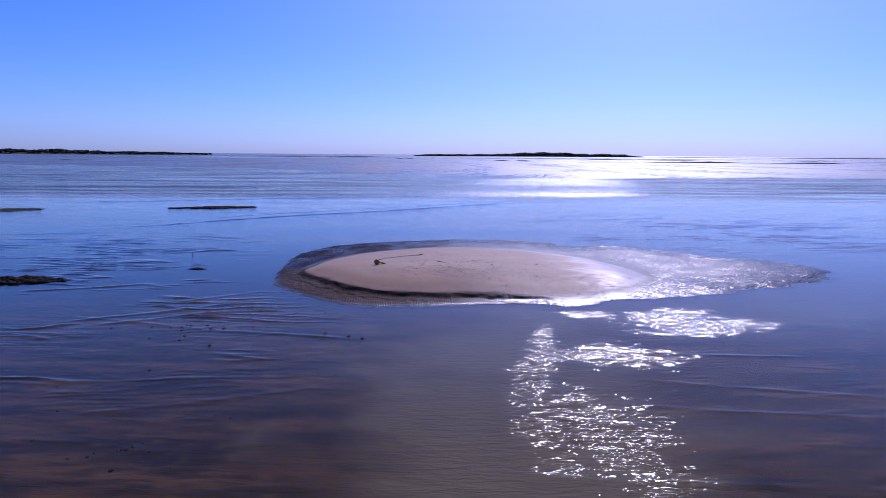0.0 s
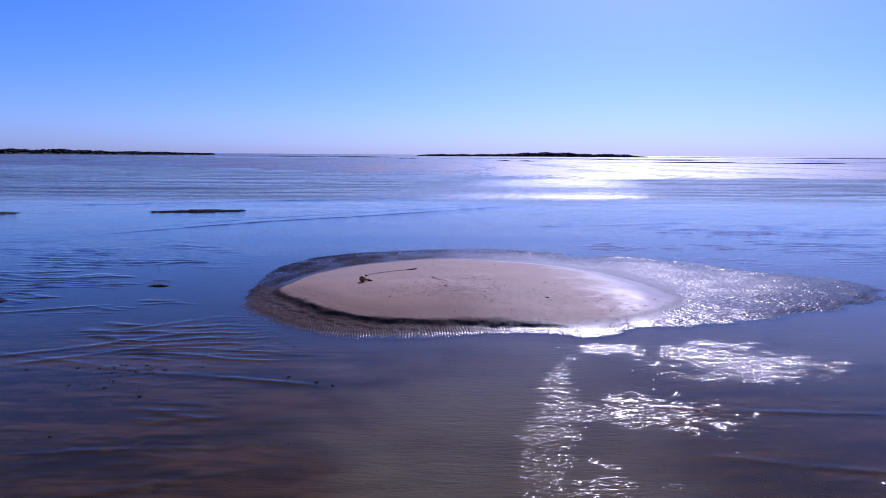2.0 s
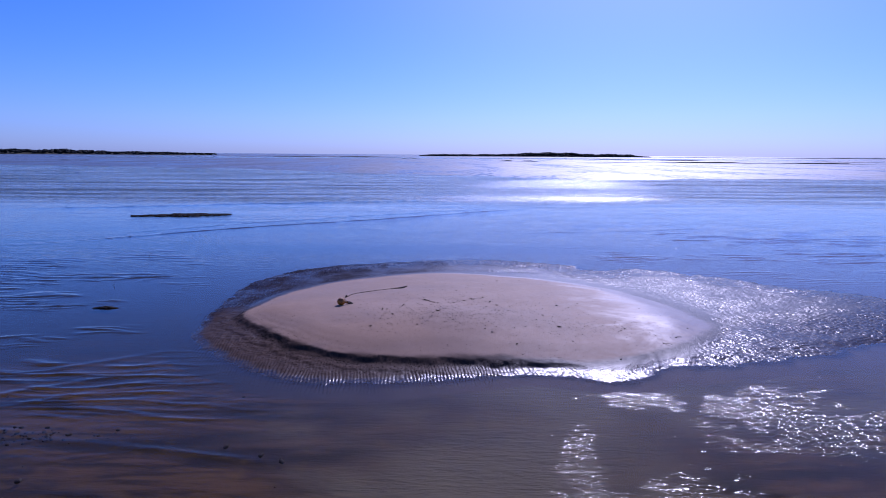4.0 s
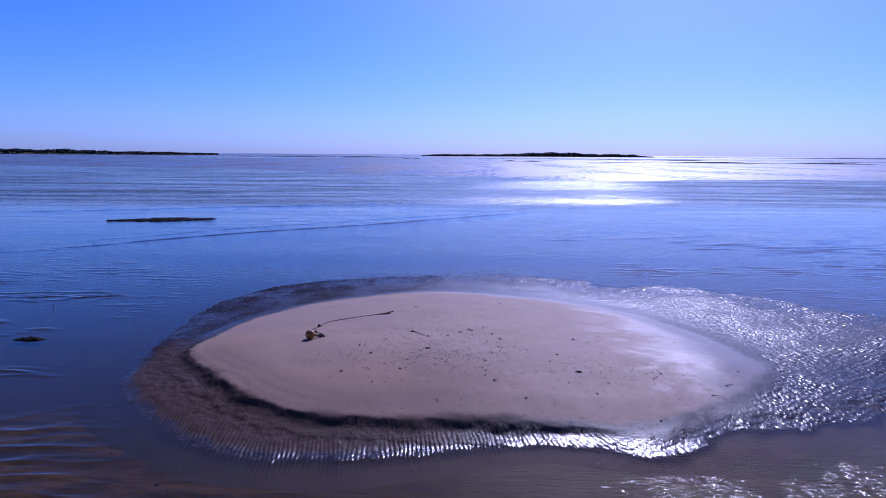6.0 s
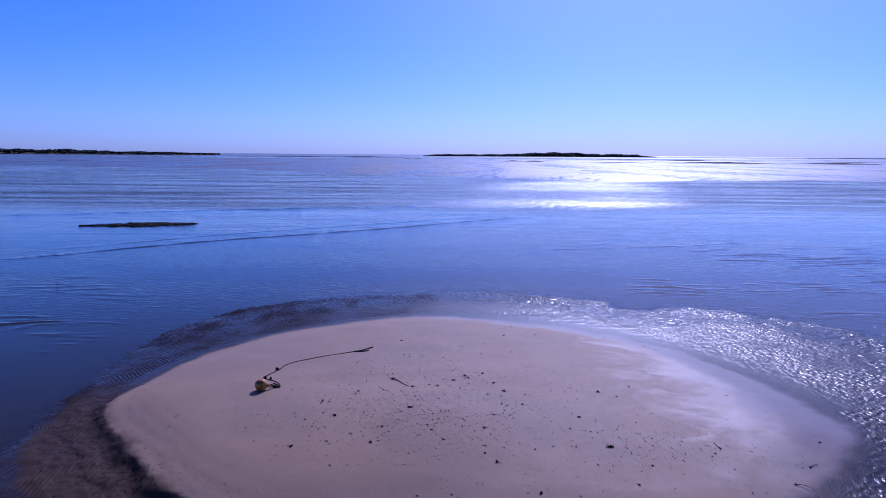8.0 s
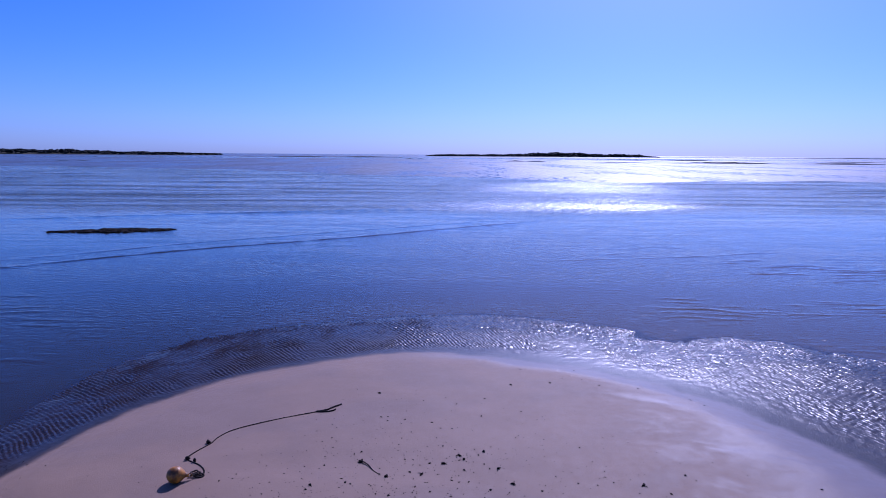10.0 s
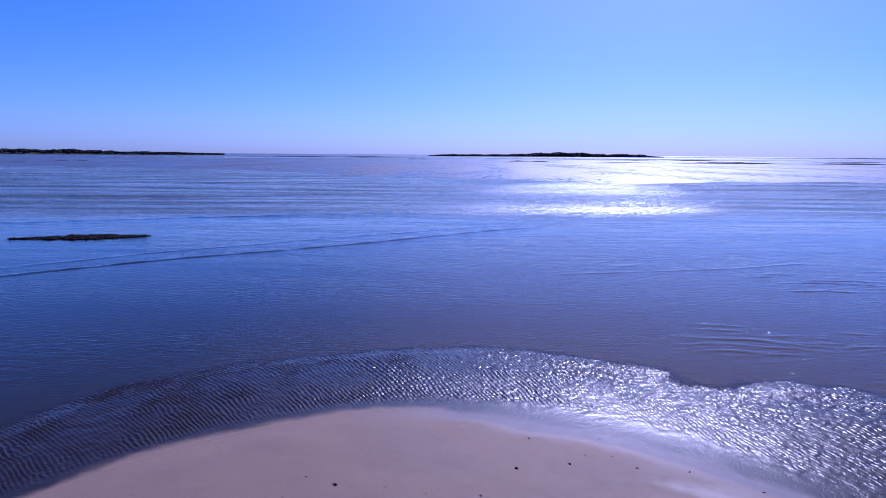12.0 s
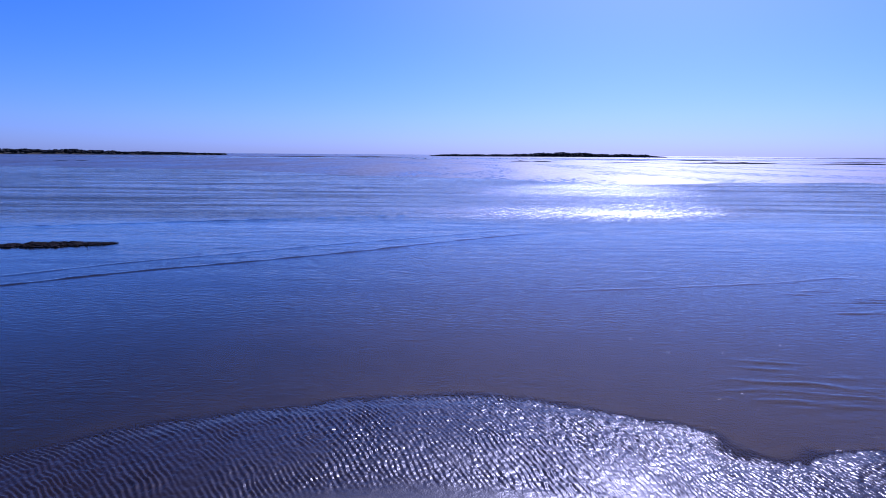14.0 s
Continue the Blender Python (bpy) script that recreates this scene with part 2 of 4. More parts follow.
def water_material():
    """Shallow, slightly turbid sea water: clear enough to show the mud, with wind ripples in patches."""
    n = Nodes("shallow_water")
    x, y = n.axis(0), n.axis(1)
    edge = n.math("ADD", n.math("ADD", y, n.math("MULTIPLY", n.noise(0.12, 4, n.stretch(0.4, 1.0)), 9.0)), n.math("MULTIPLY", n.ramp(x, 14, 40), -14.0))
    far = n.ramp(edge, 71, 78)
    # wind patches: smooth water, and ruffled tongues off the near end of the bar
    gust = n.math("MULTIPLY", n.math("SUBTRACT", n.noise(0.9, 6, n.stretch(0.7, 1.0, 1, 14), warp=0.9), 0.5), 3.4)
    gust = n.math("ADD", gust, n.math("MULTIPLY", n.math("SUBTRACT", n.noise(3.2, 4, n.stretch(0.7, 1.2)), 0.5), 3.0))
    lean = n.math("SUBTRACT", x, n.math("MULTIPLY", n.math("SUBTRACT", y, 11.6), 0.22))
    tongue = n.math("MAXIMUM", n.blob(lean, y, 1.75, 14.2, 0.6, 3.3), n.blob(x, y, 7.6, 18.0, 2.6, 1.7))
    tongue = n.math("MAXIMUM", tongue, n.blob(x, y, 4.6, 18.8, 1.3, 0.6))
    slats = n.math("MAXIMUM", n.blob(x, y, 2.9, 10.4, 1.6, 2.4), n.blob(x, y, 4.8, 14.9, 1.7, 1.2))
    tongue = n.ramp(n.math("ADD", tongue, gust), 0.25, 0.55)
    slats = n.ramp(n.math("ADD", slats, gust), 0.25, 0.55)
    stray = n.math("MULTIPLY", n.ramp(n.noise(4.5, 3, n.stretch(0.6, 1.3)), 0.66, 0.70), n.math("MULTIPLY", n.ramp(x, 1.5, 4.0), n.ramp(y, 50, 66, 1.0, 0.0)))
    tongue = n.math("MAXIMUM", tongue, stray)
    shoal = n.math("MAXIMUM", n.math("MULTIPLY", n.ramp(x, -3.0, -0.5, 1.0, 0.0), n.ramp(y, 17, 24, 1.0, 0.0)), n.math("MULTIPLY", n.ramp(x, 4.0, 6.0), n.ramp(y, 13.5, 16, 1.0, 0.0)))
    ruffle = n.math("ADD", n.math("MAXIMUM", tongue, slats), far, clamp=True)
    seams = n.noise(1.0, 6, n.stretch(0.55, 0.95, 1, 3), rough=0.65, warp=0.5)
    swell = n.noise(1.0, 5, n.stretch(0.022, 0.13, 1, 2), rough=0.7, warp=0.4)
    lanes = n.noise(1.0, 5, n.stretch(0.012, 0.06, 1, 2), rough=0.65, warp=0.5)
    fine = n.noise(9.0, 3, n.stretch(0.75, 1.5, 1, 6), warp=0.5)
    mid = n.noise(2.6, 3, n.stretch(1.15, 2.2, 1, -5), warp=0.4)
    chop = n.noise(1.0, 4, n.stretch(0.55, 0.36, 1, 4), rough=0.65, warp=0.6)
    bump = n.bump(seams, 0.12, n.math("MULTIPLY", n.ramp(y, 36, 70, 0.03, 0.35), n.ramp(lanes, 0.38, 0.6, 0.35, 1.0)))
    bump = n.bump(swell, 0.4, n.ramp(y, 35, 90, 0.0, 0.7), bump)
    dash = n.noise(1.0, 3, n.stretch(1.2, 3.8, 1, 8), warp=0.6)
    pock = n.noise(6.5, 2, n.stretch(1.0, 1.1), warp=0.3)
    bump = n.bump(chop, 0.13, far, bump)
    lively = n.math("MULTIPLY", n.ramp(y, 24, 40), n.ramp(lanes, 0.40, 0.58, 0.3, 1.0))
    bump = n.bump(mid, 0.072, n.math("ADD", n.math("MULTIPLY", lively, 0.22), n.math("ADD", 0.04, n.math("MULTIPLY", far, 0.55))), bump)
    bump = n.bump(fine, 0.016, n.math("ADD", 0.05, n.math("MULTIPLY", far, 0.4)), bump)
    crease = n.noise(1.0, 5, n.stretch(1.3, 6.5, 1, -9), rough=0.6, warp=0.7)
    calm = bump
    bump = n.bump(crease, 0.055, n.math("MULTIPLY", shoal, 0.25), bump)
    bump = n.bump(dash, 0.24, slats, bump)
    bump = n.bump(pock, 0.11, tongue, bump)
    # the many wavelets too small to tell apart make the far water dull in dashes
    breeze = n.blob(n.math("SUBTRACT", x, n.math("MULTIPLY", n.math("SUBTRACT", y, 80.0), 0.25)), y, 11, 98, 17, 42)
    paws = n.noise(1.0, 2, n.stretch(4.8, 0.9, 1, 2), rough=0.7, warp=0.3)
    paws = n.math("ADD", paws, n.math("MULTIPLY", n.math("SUBTRACT", lanes, 0.5), 0.5))
    paws = n.ramp(n.math("ADD", paws, n.ramp(breeze, -0.6, 0.9, -0.13, 0.03)), 0.50, 0.60)
    rough = n.math("ADD", n.ramp(n.math("MAXIMUM", tongue, slats), 0, 1, 0.03, 0.17), n.math("MULTIPLY", far, n.math("ADD", 0.03, n.math("MULTIPLY", paws, 0.25))))
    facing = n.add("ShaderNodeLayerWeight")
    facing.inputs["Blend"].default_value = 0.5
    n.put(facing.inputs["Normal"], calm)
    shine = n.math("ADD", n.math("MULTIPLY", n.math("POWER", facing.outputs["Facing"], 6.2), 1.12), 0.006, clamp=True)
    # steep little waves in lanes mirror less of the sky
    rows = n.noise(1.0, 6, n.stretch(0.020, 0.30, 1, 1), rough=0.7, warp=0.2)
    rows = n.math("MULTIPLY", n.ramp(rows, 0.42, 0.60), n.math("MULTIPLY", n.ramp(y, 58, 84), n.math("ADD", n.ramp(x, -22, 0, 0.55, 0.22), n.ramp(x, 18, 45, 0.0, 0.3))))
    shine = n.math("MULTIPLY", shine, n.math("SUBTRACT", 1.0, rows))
    clear = n.add("ShaderNodeBsdfTransparent")
    n.put(clear.inputs[0], (0.90, 0.88, 0.82))
    # turbid brown nearby; far off, the blue of mirrored sky painted into the body
    murk_and_sky = n.add("ShaderNodeBsdfDiffuse")
    n.put(murk_and_sky.inputs[0], n.mix(n.ramp(y, 45, 75), (0.052, 0.046, 0.040), (0.018, 0.030, 0.052)))
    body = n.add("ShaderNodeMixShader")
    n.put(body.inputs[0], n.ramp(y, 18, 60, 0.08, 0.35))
    n.put(body.inputs[1], clear.outputs[0])
    n.put(body.inputs[2], murk_and_sky.outputs[0])
    gloss = n.add("ShaderNodeBsdfGlossy")
    n.put(gloss.inputs["Color"], (1, 1, 1))
    n.put(gloss.inputs["Roughness"], rough)
    n.put(gloss.inputs["Normal"], bump)
    top = n.add("ShaderNodeMixShader")
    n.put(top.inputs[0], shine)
    n.put(top.inputs[1], body.outputs[0])
    n.put(top.inputs[2], gloss.outputs[0])
    n.put(n.out.inputs[0], top.outputs[0])
    return n.m


def plain_material(name, a, b, scale, rough, depth=0.01, spec=1.45):
    n = Nodes(name)
    f = n.noise(scale, 5)
    return n.principled(Base_Color=n.mix(n.ramp(f, 0.3, 0.7), a, b), IOR=spec,
                        Roughness=n.math("ADD", rough, n.math("MULTIPLY", n.noise(scale * 3, 3), 0.2)), Specular_IOR_Level=0.15 if rough >= 0.55 else 0.5,
                        Normal=n.bump(n.noise(scale * 4, 3), depth, 0.6))


SAND, MUD, WATER = sand_material(), mud_material(), water_material()
WEED = plain_material("wet_seaweed", (0.005, 0.004, 0.003), (0.018, 0.011, 0.006), 8, 0.6, 0.02, 1.3)
LEAVES = plain_material("far_foliage", (0.008, 0.011, 0.010), (0.024, 0.027, 0.022), 0.15, 0.8, 0.2)
SCRUB = plain_material("salt_marsh", (0.045, 0.045, 0.028), (0.085, 0.075, 0.045), 0.05, 0.85, 0.1)
BUOY = plain_material("weathered_yellow_plastic", (0.13, 0.045, 0.007), (0.46, 0.190, 0.014), 11, 0.34, 0.004)
ROPE = plain_material("tarred_rope", (0.010, 0.008, 0.007), (0.034, 0.025, 0.018), 60, 0.75, 0.004)
WRACK = plain_material("wrack_shreds", (0.012, 0.008, 0.006), (0.038, 0.024, 0.017), 20, 0.7, 0.004)
SHELL = plain_material("dark_shell_grit", (0.012, 0.009, 0.008), (0.032, 0.023, 0.018), 30, 0.6, 0.004)


# ---- building helpers ----
def lattice(x, y, seed):
    """Smooth value noise on arrays, from -1 to 1."""
    i, j = np.floor(x).astype(np.int64), np.floor(y).astype(np.int64)
    u, v = x - i, y - j
    u, v = u * u * (3 - 2 * u), v * v * (3 - 2 * v)

    def corner(a, b):
        h = (a * 374761393 + b * 668265263 + seed * 1442695041) & 0x7FFFFFFF
        h = ((h ^ (h >> 13)) * 1274126177) & 0x7FFFFFFF
        return ((h ^ (h >> 16)) & 0xFFFF) / 32767.5 - 1
    low = corner(i, j) * (1 - u) + corner(i + 1, j) * u
    high = corner(i, j + 1) * (1 - u) + corner(i + 1, j + 1) * u
    return low * (1 - v) + high * v


def layered(x, y, seed, octaves=4):
    total = 0
    for k in range(octaves):
        total = total + lattice(x * 2.03 ** k + 17.3 * k, y * 2.03 ** k - 9.1 * k, seed + k) * 0.5 ** k
    return total


def smooth(v, lo, hi):
    u = np.clip((v - lo) / (hi - lo), 0, 1)
    return u * u * (3 - 2 * u)


def closed_curve(points, per=6):
    """A closed smooth outline through the given corners."""
    p = np.array(points, float)
    a, b, c, d = np.roll(p, 1, 0), p, np.roll(p, -1, 0), np.roll(p, -2, 0)
    out = []
    for u in np.arange(per) / per:
        out.append(0.5 * (2 * b + (c - a) * u + (2 * a - 5 * b + 4 * c - d) * u * u + (3 * b - a - 3 * c + d) * u ** 3))
    return np.stack(out, 1).reshape(-1, 2)


def inside_distance(x, y, outline):
    """Distance to an outline, positive inside it."""
    best, inside = np.full(x.shape, 1e9), np.zeros(x.shape, bool)
    for (ax, ay), (bx, by) in zip(outline, np.roll(outline, -1, 0)):
        ex, ey = bx - ax, by - ay
        u = np.clip(((x - ax) * ex + (y - ay) * ey) / (ex * ex + ey * ey + 1e-12), 0, 1)
        best = np.minimum(best, (x - ax - u * ex) ** 2 + (y - ay - u * ey) ** 2)
        if ay != by:
            inside ^= ((ay > y) != (by > y)) & (x < ex * (y - ay) / ey + ax)
    best = np.sqrt(best)
    return np.where(inside, best, -best)


def sheet(name, xs, ys, z, material, keep=None):
    """A height field over the lines xs and ys as one smooth mesh; keep tells which corners stay."""
    nx, ny = len(xs), len(ys)
    co = np.empty((ny, nx, 3), np.float32)
    co[..., 0], co[..., 1], co[..., 2] = xs[None, :], ys[:, None], z
    k = np.arange(nx * ny).reshape(ny, nx)
    quads = np.stack([k[:-1, :-1], k[:-1, 1:], k[1:, 1:], k[1:, :-1]], -1).reshape(-1, 4)
    co = co.reshape(-1, 3)
    if keep is not None:
        flags = keep.reshape(-1)
        quads = quads[flags[quads].any(1)]
        used = np.zeros(len(co), bool)
        used[quads.ravel()] = True
        renumber = np.cumsum(used) - 1
        quads, co = renumber[quads], co[used]
    me = bpy.data.meshes.new(name)
    me.vertices.add(len(co))
    me.vertices.foreach_set("co", co.ravel())
    me.loops.add(quads.size)
    me.loops.foreach_set("vertex_index", quads.ravel().astype(np.int32))
    me.polygons.add(len(quads))
    me.polygons.foreach_set("loop_start", np.arange(0, quads.size, 4, dtype=np.int32))
    me.polygons.foreach_set("use_smooth", np.ones(len(quads), bool))
    me.update(calc_edges=True)
    me.validate()
    me.materials.append(material)
    return new(name, me)


def spread(near_lo, near_hi, step, far_lo, far_hi, growth):
    """Even lines between near_lo and near_hi, ever wider ones out to the far ends."""
    mid = list(np.arange(near_lo, near_hi + step / 2, step))
    up, s = [mid[-1]], step
    while up[-1] < far_hi:
        s *= growth
        up.append(up[-1] + s)
    down, s = [mid[0]], step
    while down[-1] > far_lo:
        s *= growth
        down.append(down[-1] - s)
    up[-1], down[-1] = far_hi, far_lo
    return np.array(down[:0:-1] + mid + up[1:])


def part(name, bm, material, parent=None, label="", flat=False):
    me = bpy.data.meshes.new(name)
    bm.to_mesh(me)
    bm.free()
    if not flat:
        me.polygons.foreach_set("use_smooth", np.ones(len(me.polygons), bool))
    me.materials.append(material)
    ob = new(name, me)
    if parent:
        ob.parent = parent
    if label:
        ob["label"] = label
    return ob


class Outline:
    """Distance to a closed outline, positive inside, kept on a grid over the bar and read off smoothly."""

    def __init__(self, points, x0=-10.0, x1=21.0, y0=15.0, y1=40.0, step=0.1):
        self.x0, self.y0, self.step = x0, y0, step
        self.grid = inside_distance(*np.meshgrid(np.arange(x0, x1, step), np.arange(y0, y1, step)), closed_curve(points))

    def __call__(self, x, y):
        u, v = (np.asarray(x, float) - self.x0) / self.step, (np.asarray(y, float) - self.y0) / self.step
        rows, cols = self.grid.shape
        i, j = np.clip(u.astype(int), 0, cols - 2), np.clip(v.astype(int), 0, rows - 2)
        u, v, g = np.clip(u - i, 0, 1), np.clip(v - j, 0, 1), self.grid
        return (g[j, i] * (1 - u) + g[j, i + 1] * u) * (1 - v) + (g[j + 1, i] * (1 - u) + g[j + 1, i + 1] * u) * v


# ---- the shape of the bar and of the flats ----
DRY = Outline([(-5.7, 24.4), (-4.4, 22.9), (-3.1, 21.6), (-1.7, 20.85), (0.3, 20.75), (2.9, 20.6), (4.9, 20.6),
                    (6.7, 21.9), (8.2, 23.8), (7.9, 26.2), (6.6, 28.6), (4.6, 30.4), (2.4, 31.3), (0.3, 31.6),
                    (-1.6, 31.1), (-3.5, 29.8), (-5.0, 28.0), (-5.7, 26.2)])
APRON = Outline([(-6.5, 23.0), (-5.0, 21.1), (-3.4, 19.9), (-1.6, 19.6), (0.1, 19.8), (1.6, 20.3), (3.1, 20.35),
                      (4.5, 19.85), (5.8, 20.7), (7.4, 21.1), (10.5, 22.3), (14.0, 23.6), (17.2, 26.4), (15.5, 29.0),
                      (12.6, 31.2), (10.8, 33.0), (8.5, 33.5), (7.1, 33.3), (5.6, 34.8), (3.2, 35.7), (0.6, 35.8),
                      (-2.0, 35.0), (-4.4, 34.0), (-6.2, 32.3), (-7.2, 29.4), (-7.0, 26.0)])


def ripple_field(x, y):
    """Current ripples on the wet skirt, from -1 to 1: long crests that fork and wander, broken into small cells on the exposed side."""
    tilt = 0.32 + 0.55 * (1 - smooth(x, -8, 4))
    steps = np.arange(-12, 22, 0.05)
    run = np.cumsum(np.sqrt(1 - (0.32 + 0.55 * (1 - smooth(steps, -8, 4))) ** 2)) * 0.05
    back = np.interp(x, steps, run) + tilt * (y - 31.5)
    front = x + (0.14 + 0.75 * smooth(x, 1.5, 4.5)) * (y - 20.5)
    along = front + (back - front) * smooth(y, 23.8, 26.2)
    wander = 2.2 * layered(x * 1.0, y * 0.8, 11, 3) + 1.3 * layered(x * 3.4, y * 2.4, 15, 3)
    p = 2 * np.pi / 0.080 * along + wander
    q = 2 * np.pi / 0.089 * (along - 0.09 * (y - 27)) + 1.3 * wander + 2.0
    fork = smooth(layered(x * 1.25, y * 0.75, 17, 3), -0.12, 0.12)
    one, two = np.sin(p + 0.5 * np.sin(p)), np.sin(q + 0.5 * np.sin(q))
    wave = one * fork + two * (1 - fork)
    cross = np.sin(2 * np.pi / 0.15 * (0.55 * x - 0.83 * y) + 2.2 * layered(x * 2.1, y * 2.1, 23, 2))
    cells = 0.75 * lattice(x * 24.0, y * 17.0, 37) + 0.55 * lattice(x * 13.0 + 0.4 * y, y * 9.5, 38)
    right = smooth(x + 0.25 * (30 - y), 3.5, 7.5)
    return wave * (1 - 0.62 * right) + (0.28 + 1.35 * smooth(x, -2.5, 1.0) - 0.65 * right) * cells + 0.26 * right * cross


def bar_height(x, y):
    a = APRON(x, y) + 0.10 * layered(x * 1.3, y * 1.3, 5, 3) + 0.30 * layered(x * 0.9, y * 0.9, 25, 3) * smooth(x, 3, 7)
    d = DRY(x, y)
    # the rippled skirt rises from the water; a worn step cuts the dry sand on the near side
    skirt = np.where(a > 0, 0.06 * np.minimum(a, 0.5) + 0.03 * smooth(a, 0, 0.8) + 0.058 * smooth(a, 0.2, 2.8),
                     0.11 * np.maximum(a, -0.5) + 0.15 * np.clip(a + 0.5, -2.5, 0))
    near = smooth(-(x * 0.12 + y), -25.6, -23.6) * smooth(-x, -5.0, -1.5)
    worn = d + 0.09 * layered(x * 2.2, y * 2.2, 41, 4) + 0.05 * layered(x * 0.8, y * 0.8, 45, 2)
    step = near * 0.065 * smooth(worn, -0.12, 0.09) - near * 0.022 * np.exp(-((worn + 0.20) / 0.13) ** 2) + near * 0.018 * smooth(worn, -0.62, -0.50)
    dome = 0.40 * (1 - np.exp(-np.maximum(d + 0.7, 0) / 2.3)) * smooth(d, -0.9, 1.2)
    swell = 0.02 * layered(x * 0.5, y * 0.5, 3, 3) * smooth(d, -0.5, 1)
    marks = 0.0022 * np.sin(2 * np.pi * (d + 0.10 * layered(x * 0.7, y * 0.7, 47, 3)) / 0.26) * smooth(d, 0.0, 0.2) * smooth(-d, -1.3, -0.5) * smooth(-x, 0, 3)
    z = skirt + step + dome + swell + marks
    # the drained slope on the near side is rough and trodden by the ebb rather than rippled
    bare = np.where((y > 25) & (x > -1), 0.55 * smooth(x, -1, 3), 0.0)
    drained = smooth(-(y + 0.3 * x), -24.6, -23.0) * smooth(-x, -3.4, -1.8) * smooth(a, 0.25, 0.7)
    broken = np.clip(0.85 + 0.55 * layered(x * 1.3, y * 1.3, 19, 3), 0.35, 1.25)
    amp = (0.0074 + 0.0022 * smooth(-x, -1, 3) * (y > 25)) * smooth(-d - bare + 0.25 * (y < 24), 0.1, 0.6) * smooth(a, -0.9, 0.1) * broken * (1 - 0.72 * drained)
    rough = (0.005 + 0.008 * drained) * layered(x * 6.5, y * 6.5, 31, 4) * smooth(-d - 0.6 * bare, 0.0, 0.5)
    return z + amp * ripple_field(x, y) + rough + 0.0012 * layered(x * 9, y * 9, 33, 2), a


def flat_height(x, y):
    """The drowned flats: shallow mud, with low banks standing out far off."""
    z = -0.085 + 0.035 * layered(x * 0.09, y * 0.2, 51, 4)
    # mud shoals either side of the near channel, combed into ridges by the current
    shoal = smooth(-y - 0.25 * x, -18.5, -13.5) * smooth(-x, -0.6, 3.2) + smooth(-y, -16.5, -14.0) * smooth(x, 3.6, 6.2) * (0.7 + 0.3 * smooth(-y, -12, -10))
    shoal = np.clip(shoal + 0.35 * layered(x * 0.25, y * 0.5, 65, 3) * smooth(-y, -21, -15), 0, 1)
    ridge = layered(x * 0.20 + 0.03 * y, y * 1.4 - x * 0.16, 61, 4)
    comb = layered(x * 0.42, y * 4.6 - x * 0.62, 63, 3)
    near = smooth(-y, -24, -17)
    z = z + shoal * (0.050 + 0.012 * smooth(-x, 1, 6) + 0.014 * ridge + 0.022 * comb) + near * (1 - shoal) * 0.012 * ridge
    z = np.minimum(z, -0.012 + 0.25 * (z + 0.012))
    z = np.where(y < 60, np.minimum(z, -0.004), z)
    # beyond the open water the flats have drained, with channels further out
    shore = y + 16 * layered(x * 0.010, y * 0.014, 71, 5) - 0.45 * np.clip(30 - x, 0, 180)
    drained = smooth(shore, 132, 165)
    bank = layered(x * 0.0016 + 0.4, y * 0.012, 73, 5)
    return z + 0.16 * drained * (1 + 0.15 * layered(x * 0.02, y * 0.08, 75, 3)) - smooth(y, 420, 640) * 0.20 * np.maximum(bank, -0.3)


# ---- the setting ----
gx = spread(-15, 15, 0.12, -4900, 4900, 1.09)
gy = spread(5, 34, 0.085, -4900, 4900, 1.07)
X, Y = np.meshgrid(gx, gy)
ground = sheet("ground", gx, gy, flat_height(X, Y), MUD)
tagged(ground, "brown wet tidal mudflat under shallow water", "ground", kind="structure")

wx = spread(-16, 16, 0.16, -4900, 4900, 1.09)
wy = np.concatenate([spread(6, 26, 0.055, -4900, 26, 1.09), spread(26.08, 68, 0.080, 26.08, 4900, 1.09)[1:]])
X, Y = np.meshgrid(wx, wy)


# seams where two currents meet: from, to, height, half width
SEAMS = [((-26, 37.9), (10, 65.4), 0.050, 0.10), ((-26, 40.5), (8, 67.4), 0.022, 0.12), ((-42, 58.6), (4, 76.5), 0.045, 0.16),
         ((4.5, 46), (20, 49.6), 0.020, 0.12), ((-12, 18.3), (-1.4, 15.7), 0.018, 0.09), ((-11.5, 17.4), (-6.6, 20.1), 0.024, 0.10),
         ((-10.5, 17.1), (-5.6, 19.7), 0.020, 0.10), ((-15.5, 21.4), (-10.6, 23.0), 0.028, 0.10), ((-8.8, 20.2), (-6.4, 21.9), 0.014, 0.10),
         ((-9.4, 12.6), (-3.0, 13.2), 0.012, 0.06), ((-7.4, 10.9), (-2.3, 12.7), 0.014, 0.06), ((-8.0, 10.2), (-4.2, 9.6), 0.010, 0.06),
         ((0.5, 8.9), (8.5, 8.5), 0.016, 0.07), ((3.0, 11.7), (9.8, 11.1), 0.014, 0.07), ((4.0, 13.1), (11, 11.9), 0.016, 0.07),
         ((3.8, 15.0), (10, 14.8), 0.014, 0.08)]


